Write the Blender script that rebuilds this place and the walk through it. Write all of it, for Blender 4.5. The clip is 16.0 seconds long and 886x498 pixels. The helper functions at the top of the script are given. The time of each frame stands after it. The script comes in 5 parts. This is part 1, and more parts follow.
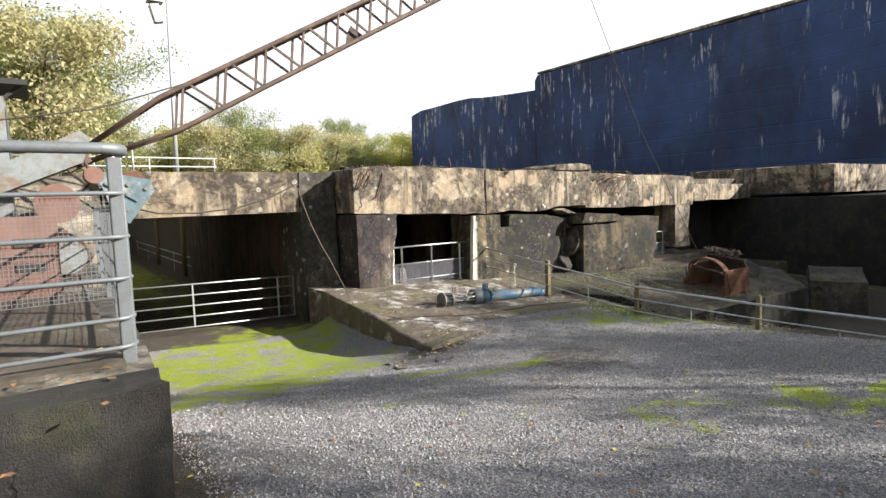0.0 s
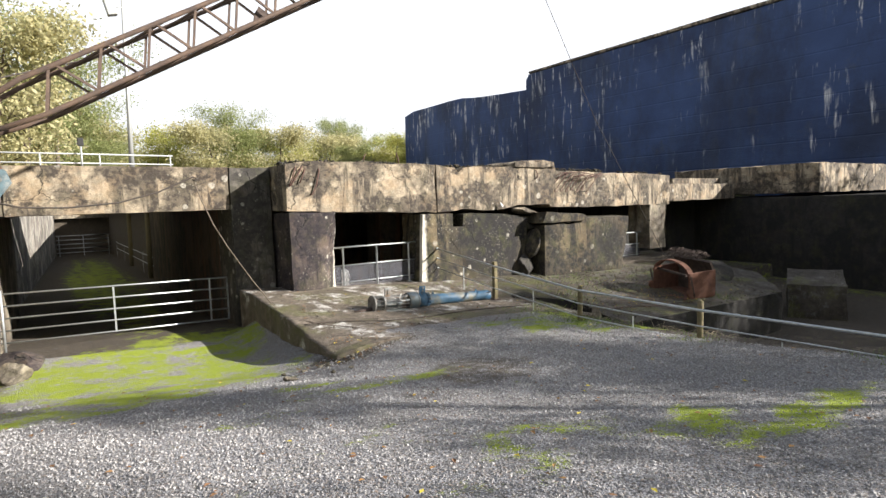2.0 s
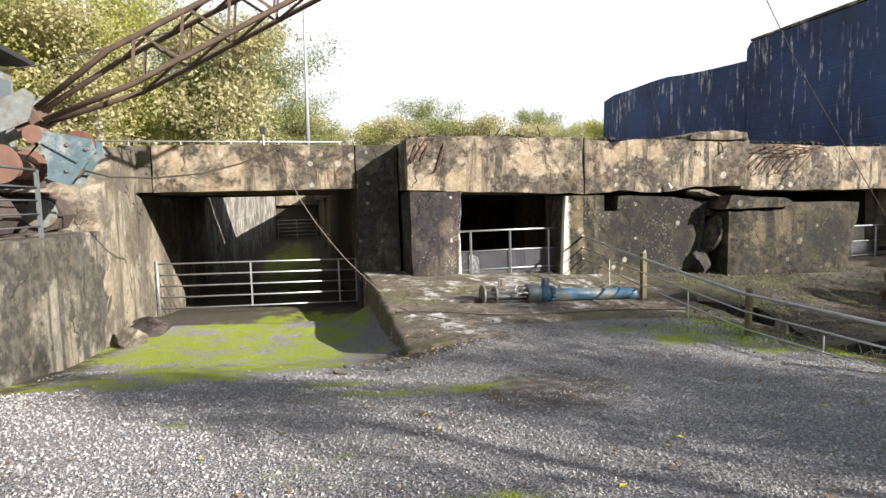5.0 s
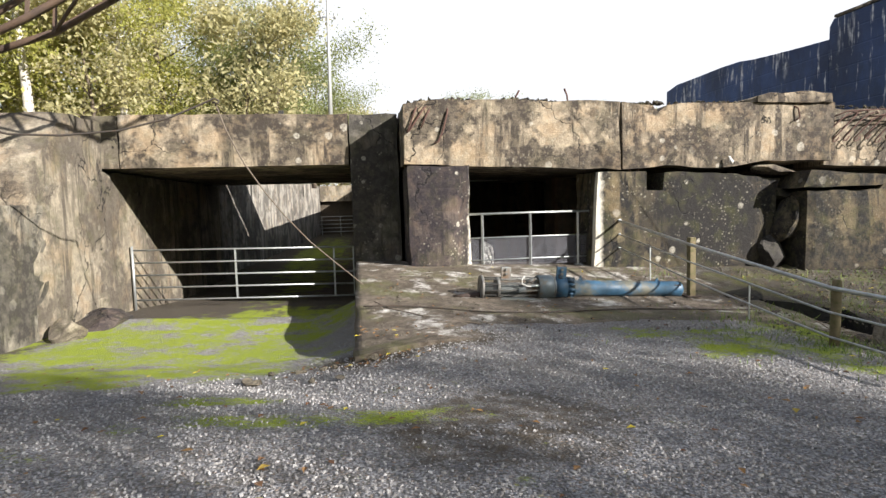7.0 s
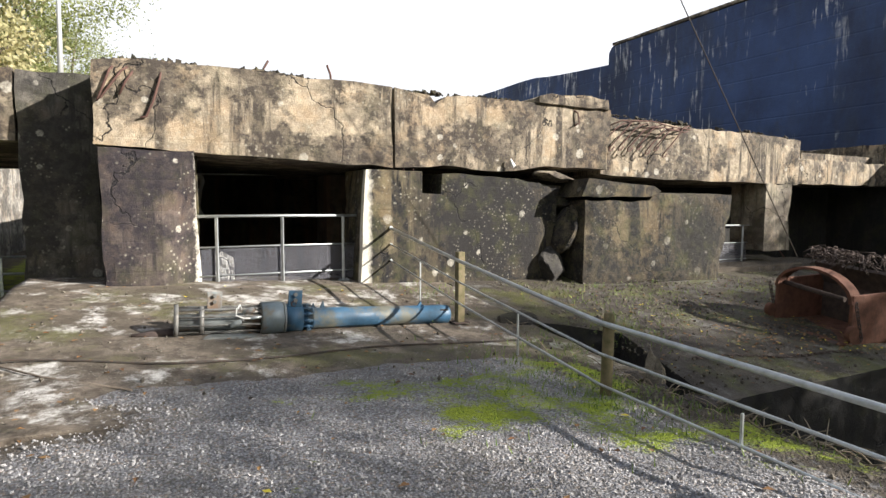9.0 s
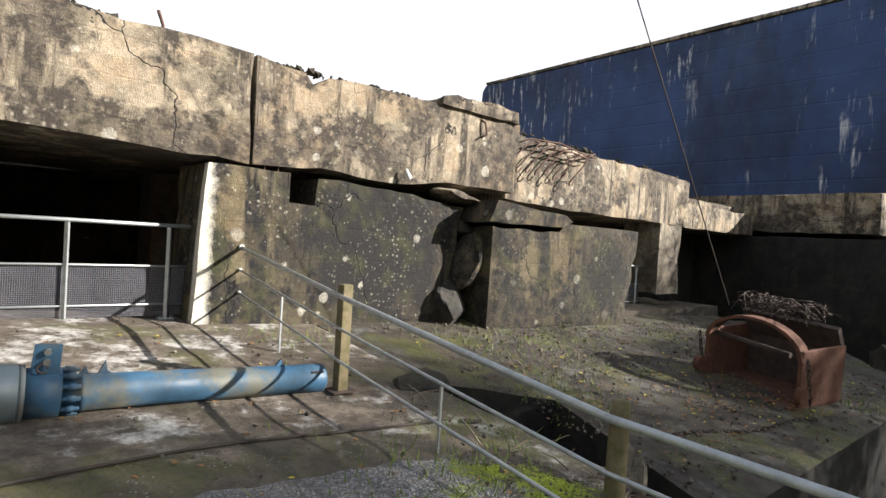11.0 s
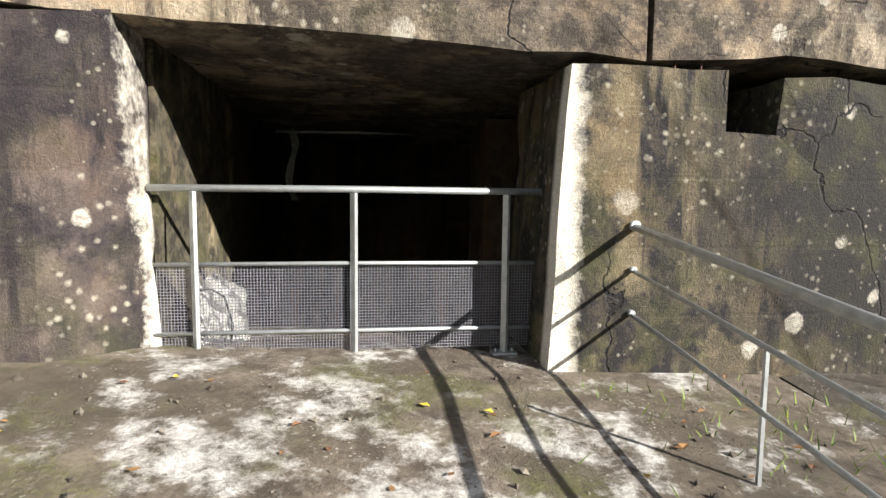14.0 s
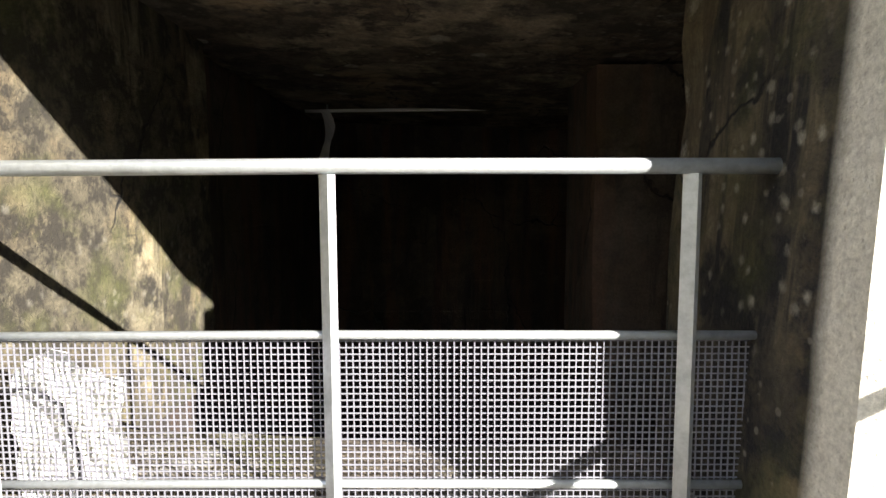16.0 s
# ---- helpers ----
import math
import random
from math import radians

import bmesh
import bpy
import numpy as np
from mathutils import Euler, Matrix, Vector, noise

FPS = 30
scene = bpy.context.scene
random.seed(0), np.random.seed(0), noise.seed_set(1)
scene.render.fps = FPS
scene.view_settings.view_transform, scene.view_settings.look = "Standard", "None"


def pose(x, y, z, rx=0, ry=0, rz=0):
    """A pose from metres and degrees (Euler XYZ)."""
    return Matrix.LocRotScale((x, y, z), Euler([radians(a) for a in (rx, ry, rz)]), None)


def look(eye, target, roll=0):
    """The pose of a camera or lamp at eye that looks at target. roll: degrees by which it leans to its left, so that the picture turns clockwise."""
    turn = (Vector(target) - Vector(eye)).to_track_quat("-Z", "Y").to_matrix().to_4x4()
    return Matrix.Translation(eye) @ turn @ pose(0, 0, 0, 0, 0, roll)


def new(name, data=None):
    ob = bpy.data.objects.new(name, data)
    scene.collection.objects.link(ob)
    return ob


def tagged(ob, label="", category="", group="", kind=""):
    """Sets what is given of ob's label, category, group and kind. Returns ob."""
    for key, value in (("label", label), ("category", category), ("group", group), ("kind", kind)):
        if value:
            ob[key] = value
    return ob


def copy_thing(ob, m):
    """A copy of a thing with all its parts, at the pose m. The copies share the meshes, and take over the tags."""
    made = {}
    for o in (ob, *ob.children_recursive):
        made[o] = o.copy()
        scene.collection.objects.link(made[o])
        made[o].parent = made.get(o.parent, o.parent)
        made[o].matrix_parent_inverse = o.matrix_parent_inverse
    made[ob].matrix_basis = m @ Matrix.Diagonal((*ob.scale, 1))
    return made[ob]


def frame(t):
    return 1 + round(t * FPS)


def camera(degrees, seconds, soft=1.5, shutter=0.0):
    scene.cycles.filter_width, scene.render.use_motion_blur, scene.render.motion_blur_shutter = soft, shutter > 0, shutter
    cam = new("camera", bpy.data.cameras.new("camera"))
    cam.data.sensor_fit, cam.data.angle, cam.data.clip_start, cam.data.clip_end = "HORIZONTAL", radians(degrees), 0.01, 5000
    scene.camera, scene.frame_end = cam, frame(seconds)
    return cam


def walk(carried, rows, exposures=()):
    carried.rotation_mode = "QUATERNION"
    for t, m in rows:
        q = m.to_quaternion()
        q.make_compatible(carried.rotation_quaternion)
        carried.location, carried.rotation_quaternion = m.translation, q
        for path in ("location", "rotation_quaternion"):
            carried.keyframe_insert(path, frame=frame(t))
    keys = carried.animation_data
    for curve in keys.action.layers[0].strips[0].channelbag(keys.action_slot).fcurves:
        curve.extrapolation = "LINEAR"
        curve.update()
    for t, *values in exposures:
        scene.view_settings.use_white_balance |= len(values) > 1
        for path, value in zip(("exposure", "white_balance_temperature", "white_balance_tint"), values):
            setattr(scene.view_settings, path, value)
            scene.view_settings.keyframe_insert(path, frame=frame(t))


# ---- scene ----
cam = camera(76.1, 16.0)
EXPOSURES = [(0, 1.42), (4, 1.46), (5, 1.36), (7.3, 1.28), (8.5, 1.4), (9, 1.4), (11.3, 1.42), (12.5, 1.45), (14.5, 1.55), (15, 1.75), (16, 2.45)]
PATH = [
    (0, (0.42, -0.346, 2.494), (1.567, 1.283, 2.32), -1.9),
    (0.5, (0.889, -0.369, 2.442), (2.02, 1.271, 2.266), -1.8),
    (1, (1.391, -0.423, 2.404), (2.523, 1.217, 2.229), -1.8),
    (1.5, (1.875, -0.484, 2.336), (3.004, 1.158, 2.168), -1.9),
    (2, (2.36, -0.565, 2.304), (3.492, 1.076, 2.139), -1.8),
    (2.5, (2.821, -0.668, 2.248), (3.942, 0.982, 2.089), -1.8),
    (3, (3.307, -0.71, 2.196), (4.417, 0.947, 2.036), -1.5),
    (3.5, (3.784, -0.696, 2.148), (4.874, 0.973, 1.985), -1.4),
    (4, (4.235, -0.507, 2.074), (5.274, 1.193, 1.898), -1.0),
    (4.5, (4.526, -0.185, 2.03), (5.382, 1.614, 1.85), -1.2),
    (5, (4.811, 0.274, 1.916), (5.296, 2.207, 1.747), -1.5),
    (5.2, (4.972, 0.45, 1.877), (5.338, 2.41, 1.71), -1.8),
    (7.3, (6.685, 2.414, 1.345), (6.966, 4.388, 1.186), -1.6),
    (7.5, (6.871, 2.622, 1.338), (7.208, 4.586, 1.171), -1.7),
    (8, (7.306, 3.124, 1.301), (7.704, 5.076, 1.122), -1.4),
    (8.5, (7.79, 3.567, 1.3), (8.306, 5.491, 1.122), -1.2),
    (9, (8.187, 3.958, 1.388), (9.068, 5.746, 1.223), 0.3),
    (9.2, (8.313, 4.095, 1.403), (9.392, 5.773, 1.259), 1.0),
    (11.3, (9.265, 6.669, 1.113), (10.55, 8.2, 1.08), 3.5),
    (11.5, (9.338, 6.927, 1.085), (10.51, 8.546, 1.029), 3.4),
    (12, (9.481, 7.543, 1.088), (10.35, 9.341, 0.972), 2.8),
    (12.5, (9.646, 8.154, 1.06), (10.281, 10.046, 0.924), 2.3),
    (13, (9.805, 8.786, 1.065), (10.252, 10.729, 0.907), 1.4),
    (13.5, (9.972, 9.36, 1.075), (10.328, 11.32, 0.904), 1.1),
    (14, (10.087, 9.953, 1.108), (10.354, 11.926, 0.92), 0.6),
    (14.5, (10.166, 10.553, 1.176), (10.241, 12.542, 0.975), 0.4),
    (15, (10.231, 11.178, 1.169), (10.224, 13.164, 0.933), 0.1),
    (15.5, (10.312, 11.733, 1.221), (10.248, 13.713, 0.949), -0.0),
    (16, (10.349, 12.21, 1.053), (10.338, 14.202, 0.87), -0.2),
]
walk(cam, [(t, look(eye, target, roll)) for t, eye, target, roll in PATH], EXPOSURES)

scene.cycles.max_bounces = 6

# ---- light ----
SUN_WAY = Vector((-1.0, 0.93, -0.62)).normalized()
sun_data = bpy.data.lights.new("sun", "SUN")
sun_data.energy, sun_data.angle, sun_data.color = 5.0, radians(0.6), (1.0, 0.945, 0.87)
sun = new("sun", sun_data)
sun.matrix_world = Matrix.Translation((30, -30, 40)) @ SUN_WAY.to_track_quat("-Z", "Y").to_matrix().to_4x4()
world = bpy.data.worlds.new("sky")
scene.world = world
world.use_nodes = True
wn = world.node_tree.nodes
sky = wn.new("ShaderNodeTexSky")
sky.sky_type, sky.sun_disc = "NISHITA", False
sky.sun_elevation = math.asin(-SUN_WAY.z)
sky.sun_rotation = math.atan2(-SUN_WAY.x, -SUN_WAY.y)
sky.air_density, sky.dust_density, sky.ozone_density = 1.0, 1.0, 1.0
haze = wn.new("ShaderNodeMix")
haze.data_type = "RGBA"
haze.inputs[7].default_value = (8.9, 9.1, 9.6, 1)
ray_way, ray_split, thin = wn.new("ShaderNodeTexCoord"), wn.new("ShaderNodeSeparateXYZ"), wn.new("ShaderNodeMapRange")
thin.interpolation_type = "SMOOTHSTEP"
for key, value in (("From Min", 0.3), ("From Max", 0.6), ("To Min", 0.97), ("To Max", 0.3)):
    thin.inputs[key].default_value = value
world.node_tree.links.new(ray_way.outputs["Generated"], ray_split.inputs[0])
world.node_tree.links.new(ray_split.outputs[2], thin.inputs["Value"])
world.node_tree.links.new(thin.outputs[0], haze.inputs[0])
world.node_tree.links.new(sky.outputs[0], haze.inputs[6])
wn["Background"].inputs["Strength"].default_value = 0.05
world.node_tree.links.new(haze.outputs[2], wn["Background"].inputs["Color"])


# ---- materials ----
def clamp01(v):
    return max(0.0, min(1.0, v))


class Nodes:
    """Small helper that builds a node material."""

    def __init__(self, name, rough=0.85, metal=0.0):
        self.mat = bpy.data.materials.new(name)
        self.mat.use_nodes = True
        self.tree = self.mat.node_tree
        self.bsdf = self.tree.nodes["Principled BSDF"]
        self.bsdf.inputs["Roughness"].default_value = rough
        self.bsdf.inputs["Metallic"].default_value = metal
        self.coord = self.add("ShaderNodeTexCoord").outputs["Object"]

    def add(self, kind, **props):
        node = self.tree.nodes.new(kind)
        for key, value in props.items():
            setattr(node, key, value)
        return node

    def link(self, a, b):
        self.tree.links.new(a, b)

    def mapped(self, scale, shift=(0, 0, 0)):
        m = self.add("ShaderNodeMapping")
        m.inputs["Scale"].default_value = scale if isinstance(scale, tuple) else (scale, scale, scale)
        m.inputs["Location"].default_value = shift
        self.link(self.coord, m.inputs["Vector"])
        return m.outputs[0]

    def noise(self, scale, detail=5, rough=0.6, stretch=(1, 1, 1), shift=(0, 0, 0)):
        n = self.add("ShaderNodeTexNoise")
        n.inputs["Scale"].default_value = scale
        n.inputs["Detail"].default_value = detail
        n.inputs["Roughness"].default_value = rough
        self.link(self.mapped(stretch, shift), n.inputs["Vector"])
        return n.outputs["Fac"]

    def voronoi(self, scale, out="Distance", feature="F1", shift=(0, 0, 0)):
        v = self.add("ShaderNodeTexVoronoi", feature=feature)
        v.inputs["Scale"].default_value = scale
        self.link(self.mapped(1.0, shift), v.inputs["Vector"])
        return v.outputs[out]

    def ramp(self, fac, low, high, a=0.0, b=1.0):
        r = self.add("ShaderNodeMapRange")
        r.inputs["From Min"].default_value, r.inputs["From Max"].default_value = low, high
        r.inputs["To Min"].default_value, r.inputs["To Max"].default_value = a, b
        self.link(fac, r.inputs["Value"])
        return r.outputs[0]

    def mul(self, a, b, op="MULTIPLY"):
        m = self.add("ShaderNodeMath", operation=op)
        for slot, v in ((0, a), (1, b)):
            if isinstance(v, (int, float)):
                m.inputs[slot].default_value = v
            else:
                self.link(v, m.inputs[slot])
        return m.outputs[0]

    def mix(self, fac, a, b, blend="MIX"):
        m = self.add("ShaderNodeMix", data_type="RGBA", blend_type=blend)
        for key, v in (("Factor", fac), ("A", a), ("B", b)):
            slot = [s for s in m.inputs if s.name == key and s.enabled][0]
            if isinstance(v, tuple):
                slot.default_value = (*v, 1)
            elif isinstance(v, (int, float)):
                slot.default_value = v
            else:
                self.link(v, slot)
        return [s for s in m.outputs if s.enabled][0]

    def attribute(self, name):
        return self.add("ShaderNodeAttribute", attribute_name=name).outputs["Fac"]

    def random(self):
        return self.add("ShaderNodeObjectInfo").outputs["Random"]

    def island(self):
        return self.add("ShaderNodeNewGeometry").outputs["Random Per Island"]

    def colour(self, c):
        if isinstance(c, tuple):
            self.bsdf.inputs["Base Color"].default_value = (*c, 1)
        else:
            self.link(c, self.bsdf.inputs["Base Color"])

    def bump(self, height, strength=0.5, distance=0.02):
        b = self.add("ShaderNodeBump")
        b.inputs["Strength"].default_value, b.inputs["Distance"].default_value = strength, distance
        self.link(height, b.inputs["Height"])
        self.link(b.outputs[0], self.bsdf.inputs["Normal"])

    def rough(self, fac):
        self.link(fac, self.bsdf.inputs["Roughness"])


def concrete(name, pale, dark, stain=0.5, lichen=0.5, moss=0.25, boards=True, shift=(0, 0, 0), rust=0.0, wash=None, spread=0.0, blot=None):
    n = Nodes(name, 0.92)
    big = n.noise(0.75, 8, 0.7, shift=shift)
    streak = n.noise(1.0, 7, 0.68, stretch=(2.6, 2.6, 0.25), shift=shift)
    grain = n.noise(55, 5, 0.7)
    mid = n.noise(5.5, 9, 0.76, shift=shift)
    c = n.mix(n.ramp(mid, 0.42, 0.6), tuple(0.55 * v for v in pale), pale)
    ochre = n.noise(1.6, 7, 0.66, shift=(7, 3, 1))
    c = n.mix(n.mul(n.ramp(ochre, 0.5, 0.6), 0.42), c, (0.9 * pale[0], 0.74 * pale[1], 0.58 * pale[2]))
    soot = n.mul(n.ramp(big, 0.47 - spread, 0.54 - spread), n.ramp(streak, 0.51 - spread, 0.59 - spread), "MAXIMUM")
    soot = n.mul(soot, n.ramp(mid, 0.36, 0.54, 0.35, 1.0))
    if blot:
        gap = n.add("ShaderNodeVectorMath", operation="DISTANCE")
        n.link(n.coord, gap.inputs[0])
        gap.inputs[1].default_value = blot[:3]
        ragged = n.mul(gap.outputs["Value"], n.mul(n.mul(big, streak, "ADD"), 2.4), "ADD")
        soot = n.mul(soot, n.ramp(ragged, blot[3] + 2.5, blot[3] + 1.7, 0.0, 0.96), "MAXIMUM")
    c = n.mix(n.mul(soot, stain), c, dark)
    if rust:
        c = n.mix(n.mul(n.ramp(n.noise(1.2, 6, 0.6, stretch=(3, 3, 0.3), shift=(3, 9, 2)), 0.48, 0.66), rust), c, (0.16, 0.075, 0.04))
    green = n.noise(2.1, 7, 0.7, shift=(2, 8, 5))
    c = n.mix(n.mul(n.ramp(green, 0.5, 0.68), moss), c, (0.085, 0.09, 0.022))
    if wash:
        sep = n.add("ShaderNodeSeparateXYZ")
        n.link(n.coord, sep.inputs[0])
        edge = n.mul(sep.outputs[0], n.mul(n.mul(mid, 0.5, "SUBTRACT"), 0.3), "ADD")
        band = n.mul(n.ramp(edge, wash[0] - 0.05, wash[0] + 0.02), n.ramp(edge, wash[1] + 0.07, wash[1] - 0.05))
        band = n.mul(band, n.ramp(sep.outputs[1], wash[2] + 0.06, wash[2]))
        c = n.mix(n.mul(band, n.ramp(mid, 0.3, 0.5, 0.75, 1.0)), c, (0.78, 0.74, 0.64))
    if lichen:
        d = n.voronoi(3.1, shift=shift)
        pick = n.voronoi(3.1, "Color", shift=shift)
        sep = n.add("ShaderNodeSeparateColor")
        n.link(pick, sep.inputs[0])
        size = n.ramp(sep.outputs[0], 0.35, 1.0, 0.03, 0.36)
        edge = n.mul(n.noise(11, 7, 0.8), 0.3)
        spot = n.mul(n.mul(n.mul(size, 0.09, "ADD"), edge, "SUBTRACT"), d, "SUBTRACT")
        spot = n.ramp(spot, 0.0, 0.05)
        d2 = n.voronoi(12, shift=shift)
        area = n.ramp(n.noise(1.1, 6, 0.65, shift=(5, 1, 9)), 0.5, 0.58)
        small = n.mul(n.ramp(n.mul(d2, n.mul(edge, 2.6), "ADD"), 0.68, 0.46), area)
        keep = n.ramp(n.noise(0.7, 3, 0.5, shift=(1, 4, 2)), 0.42, 0.52)
        c = n.mix(n.mul(n.mul(n.mul(spot, keep), n.ramp(n.noise(17, 6, 0.75), 0.36, 0.56, 0.25, 0.95)), lichen), c, (0.52, 0.49, 0.42))
        c = n.mix(n.mul(small, lichen * 0.7), c, (0.46, 0.43, 0.35))
        dot, tint = n.voronoi(21, shift=shift), n.add("ShaderNodeSeparateColor")
        n.link(n.voronoi(21, "Color", shift=shift), tint.inputs[0])
        speck = n.ramp(n.mul(n.ramp(tint.outputs[1], 0.5, 1.0, 0.0, 0.5), n.mul(dot, n.mul(edge, 0.95), "ADD"), "SUBTRACT"), 0.0, 0.12)
        near = n.ramp(n.noise(0.9, 5, 0.6, shift=(3, 6, 1)), 0.44, 0.56)
        c = n.mix(n.mul(n.mul(speck, near), lichen * 0.6), c, (0.36, 0.33, 0.27))
    warp = n.add("ShaderNodeVectorMath", operation="ADD")
    wob = n.add("ShaderNodeTexNoise")
    wob.inputs["Scale"].default_value, wob.inputs["Detail"].default_value = 1.6, 6
    n.link(n.mapped(1.0, shift), wob.inputs["Vector"])
    n.link(n.mapped(1.0, shift), warp.inputs[0])
    n.link(wob.outputs["Color"], warp.inputs[1])
    rift = n.add("ShaderNodeTexVoronoi", feature="DISTANCE_TO_EDGE")
    rift.inputs["Scale"].default_value = 0.42
    n.link(warp.outputs[0], rift.inputs["Vector"])
    crack = n.mul(n.ramp(rift.outputs["Distance"], 0.006, 0.002), n.ramp(n.noise(0.6, 3, 0.5, shift=(8, 8, 3)), 0.45, 0.52))
    c = n.mix(crack, c, tuple(0.4 * v for v in dark))
    pore = n.mul(n.ramp(n.voronoi(45), 0.05, 0.3), n.mul(crack, 6.0), "SUBTRACT")
    c = n.mix(n.ramp(grain, 0.35, 0.7, 0.6, 0.0), c, (0.38, 0.37, 0.36), "MULTIPLY")
    n.colour(c)
    h = n.mul(n.mul(grain, 0.6), n.mul(mid, 1.4), "ADD")
    h = n.mul(h, n.mul(pore, 0.3), "ADD")
    if boards:
        wave = n.add("ShaderNodeTexWave", wave_type="BANDS", bands_direction="Z")
        wave.inputs["Scale"].default_value = 0.68
        wave.inputs["Distortion"].default_value = 0.35
        wave.inputs["Detail Scale"].default_value = 0.5
        n.link(n.mapped(1.0, shift), wave.inputs["Vector"])
        h = n.mul(h, n.mul(n.ramp(wave.outputs["Fac"], 0.0, 0.012), 0.16), "ADD")
    n.bump(h, 0.6, 0.025)
    return n.mat


def apron_material(name, green, tone, white):
    """Dirty concrete with pale scuffs, damp brown soil and moss."""
    n = Nodes(name, 0.9)
    big, mid, fine = n.noise(0.9, 6, 0.65, shift=(3, 1, 2)), n.noise(5, 8, 0.75), n.noise(34, 6, 0.75)
    scuff = n.noise(1.5, 7, 0.7, shift=(11, 5, 0))
    c = n.mix(n.ramp(mid, 0.4, 0.6), tuple(tone * v for v in (0.06, 0.046, 0.034)), tuple(tone * v for v in (0.20, 0.165, 0.13)))
    c = n.mix(n.mul(n.ramp(big, 0.47, 0.6), 0.7), c, (0.085, 0.07, 0.05))
    gap = n.add("ShaderNodeVectorMath", operation="DISTANCE")
    n.link(n.coord, gap.inputs[0])
    gap.inputs[1].default_value = (9.9, 12.6, 0.2)
    scuff = n.mul(scuff, n.ramp(gap.outputs["Value"], 0.3, 2.2, 0.075, 0.0), "ADD")
    pale = n.mul(n.ramp(scuff, 0.54, 0.61), n.ramp(mid, 0.40, 0.58))
    c = n.mix(pale, c, tuple(white * v for v in (0.85, 0.83, 0.79)))
    moss = n.mul(n.ramp(n.noise(1.1, 7, 0.7, shift=(6, 9, 4)), 0.50, 0.62), n.ramp(fine, 0.3, 0.6))
    c = n.mix(n.mul(moss, green), c, (0.11, 0.12, 0.02))
    crumb = n.mul(n.ramp(n.voronoi(30), 0.24, 0.14), n.ramp(n.noise(2.2, 4, 0.6), 0.5, 0.6))
    c = n.mix(crumb, c, (0.42, 0.40, 0.36))
    c = n.mix(n.ramp(fine, 0.35, 0.7, 0.5, 0.0), c, (0.045, 0.035, 0.025))
    n.colour(c)
    n.rough(n.ramp(big, 0.35, 0.6, 0.95, 0.7))
    n.bump(n.mul(n.mul(fine, 0.7), mid, "ADD"), 0.8, 0.025)
    return n.mat


def tarred_skylit_material():
    n = Nodes("tarred_skylit_concrete", 0.7)
    big, mid = n.noise(0.12, 5, 0.6), n.noise(1.4, 7, 0.7)
    # The strong blue is skylight on the unlit face, mixed into the tar colour.
    c = n.mix(n.ramp(big, 0.4, 0.6), (0.011, 0.029, 0.092), (0.030, 0.064, 0.168))
    c = n.mix(n.mul(n.ramp(n.noise(0.5, 6, 0.6, stretch=(1, 1, 0.12)), 0.5, 0.68), 0.45), c, (0.034, 0.042, 0.062))
    c = n.mix(n.mul(n.ramp(n.noise(0.3, 7, 0.7, stretch=(1, 1, 0.5), shift=(2, 5, 3)), 0.46, 0.62), 0.5), c, (0.007, 0.011, 0.026))
    sep = n.add("ShaderNodeSeparateXYZ")
    n.link(n.coord, sep.inputs[0])
    high = n.mul(n.ramp(sep.outputs[2], 4.0, 13.5, -0.035, 0.03), n.ramp(sep.outputs[1], 30.0, 62.0, 0.0, 0.025), "ADD")
    for size, tall, shift, cut in ((0.65, 0.2, (0, 3, 7), 0.60), (1.5, 0.22, (5, 1, 2), 0.615)):
        drip = n.mul(n.noise(size, 4, 0.65, stretch=(1.0, 1.6, tall), shift=shift), high, "ADD")
        patch = n.ramp(n.noise(0.16, 4, 0.6, shift=(4 + shift[0], 4, 4)), 0.47, 0.56)
        c = n.mix(n.mul(n.mul(n.ramp(drip, cut, cut + 0.07), patch), n.ramp(mid, 0.36, 0.56)), c, (0.55, 0.56, 0.58))
    c = n.mix(n.mul(n.ramp(n.noise(0.35, 6, 0.7, shift=(9, 9, 1)), 0.58, 0.7), 0.3), c, (0.08, 0.075, 0.05))
    n.colour(c)
    wave = n.add("ShaderNodeTexWave", wave_type="BANDS", bands_direction="Z")
    wave.inputs["Scale"].default_value = 0.22
    n.link(n.mapped(1.0), wave.inputs["Vector"])
    n.bump(n.mul(mid, n.mul(n.ramp(wave.outputs["Fac"], 0.0, 0.02), 0.5), "ADD"), 0.5, 0.08)
    return n.mat


def plain(name, base, dark, rough=0.6, metal=0.0, scale=9.0, wear=0.6, bump=0.25, rust=None):
    n = Nodes(name, rough, metal)
    a, b = n.noise(scale, 6, 0.65), n.noise(scale * 7, 4, 0.6)
    c = n.mix(n.mul(n.ramp(a, 0.42, 0.68), wear), base, dark)
    c = n.mix(n.ramp(b, 0.3, 0.8, 0.0, 0.3), c, tuple(0.55 * v for v in base))
    if rust:
        c = n.mix(n.mul(n.ramp(n.noise(scale * 0.6, 7, 0.7, shift=(4, 4, 4)), 0.5, 0.62), 0.85), c, rust)
    n.colour(c)
    n.rough(n.ramp(a, 0.3, 0.7, max(0.05, rough - 0.12), min(1, rough + 0.15)))
    n.bump(b, bump, 0.006)
    return n.mat


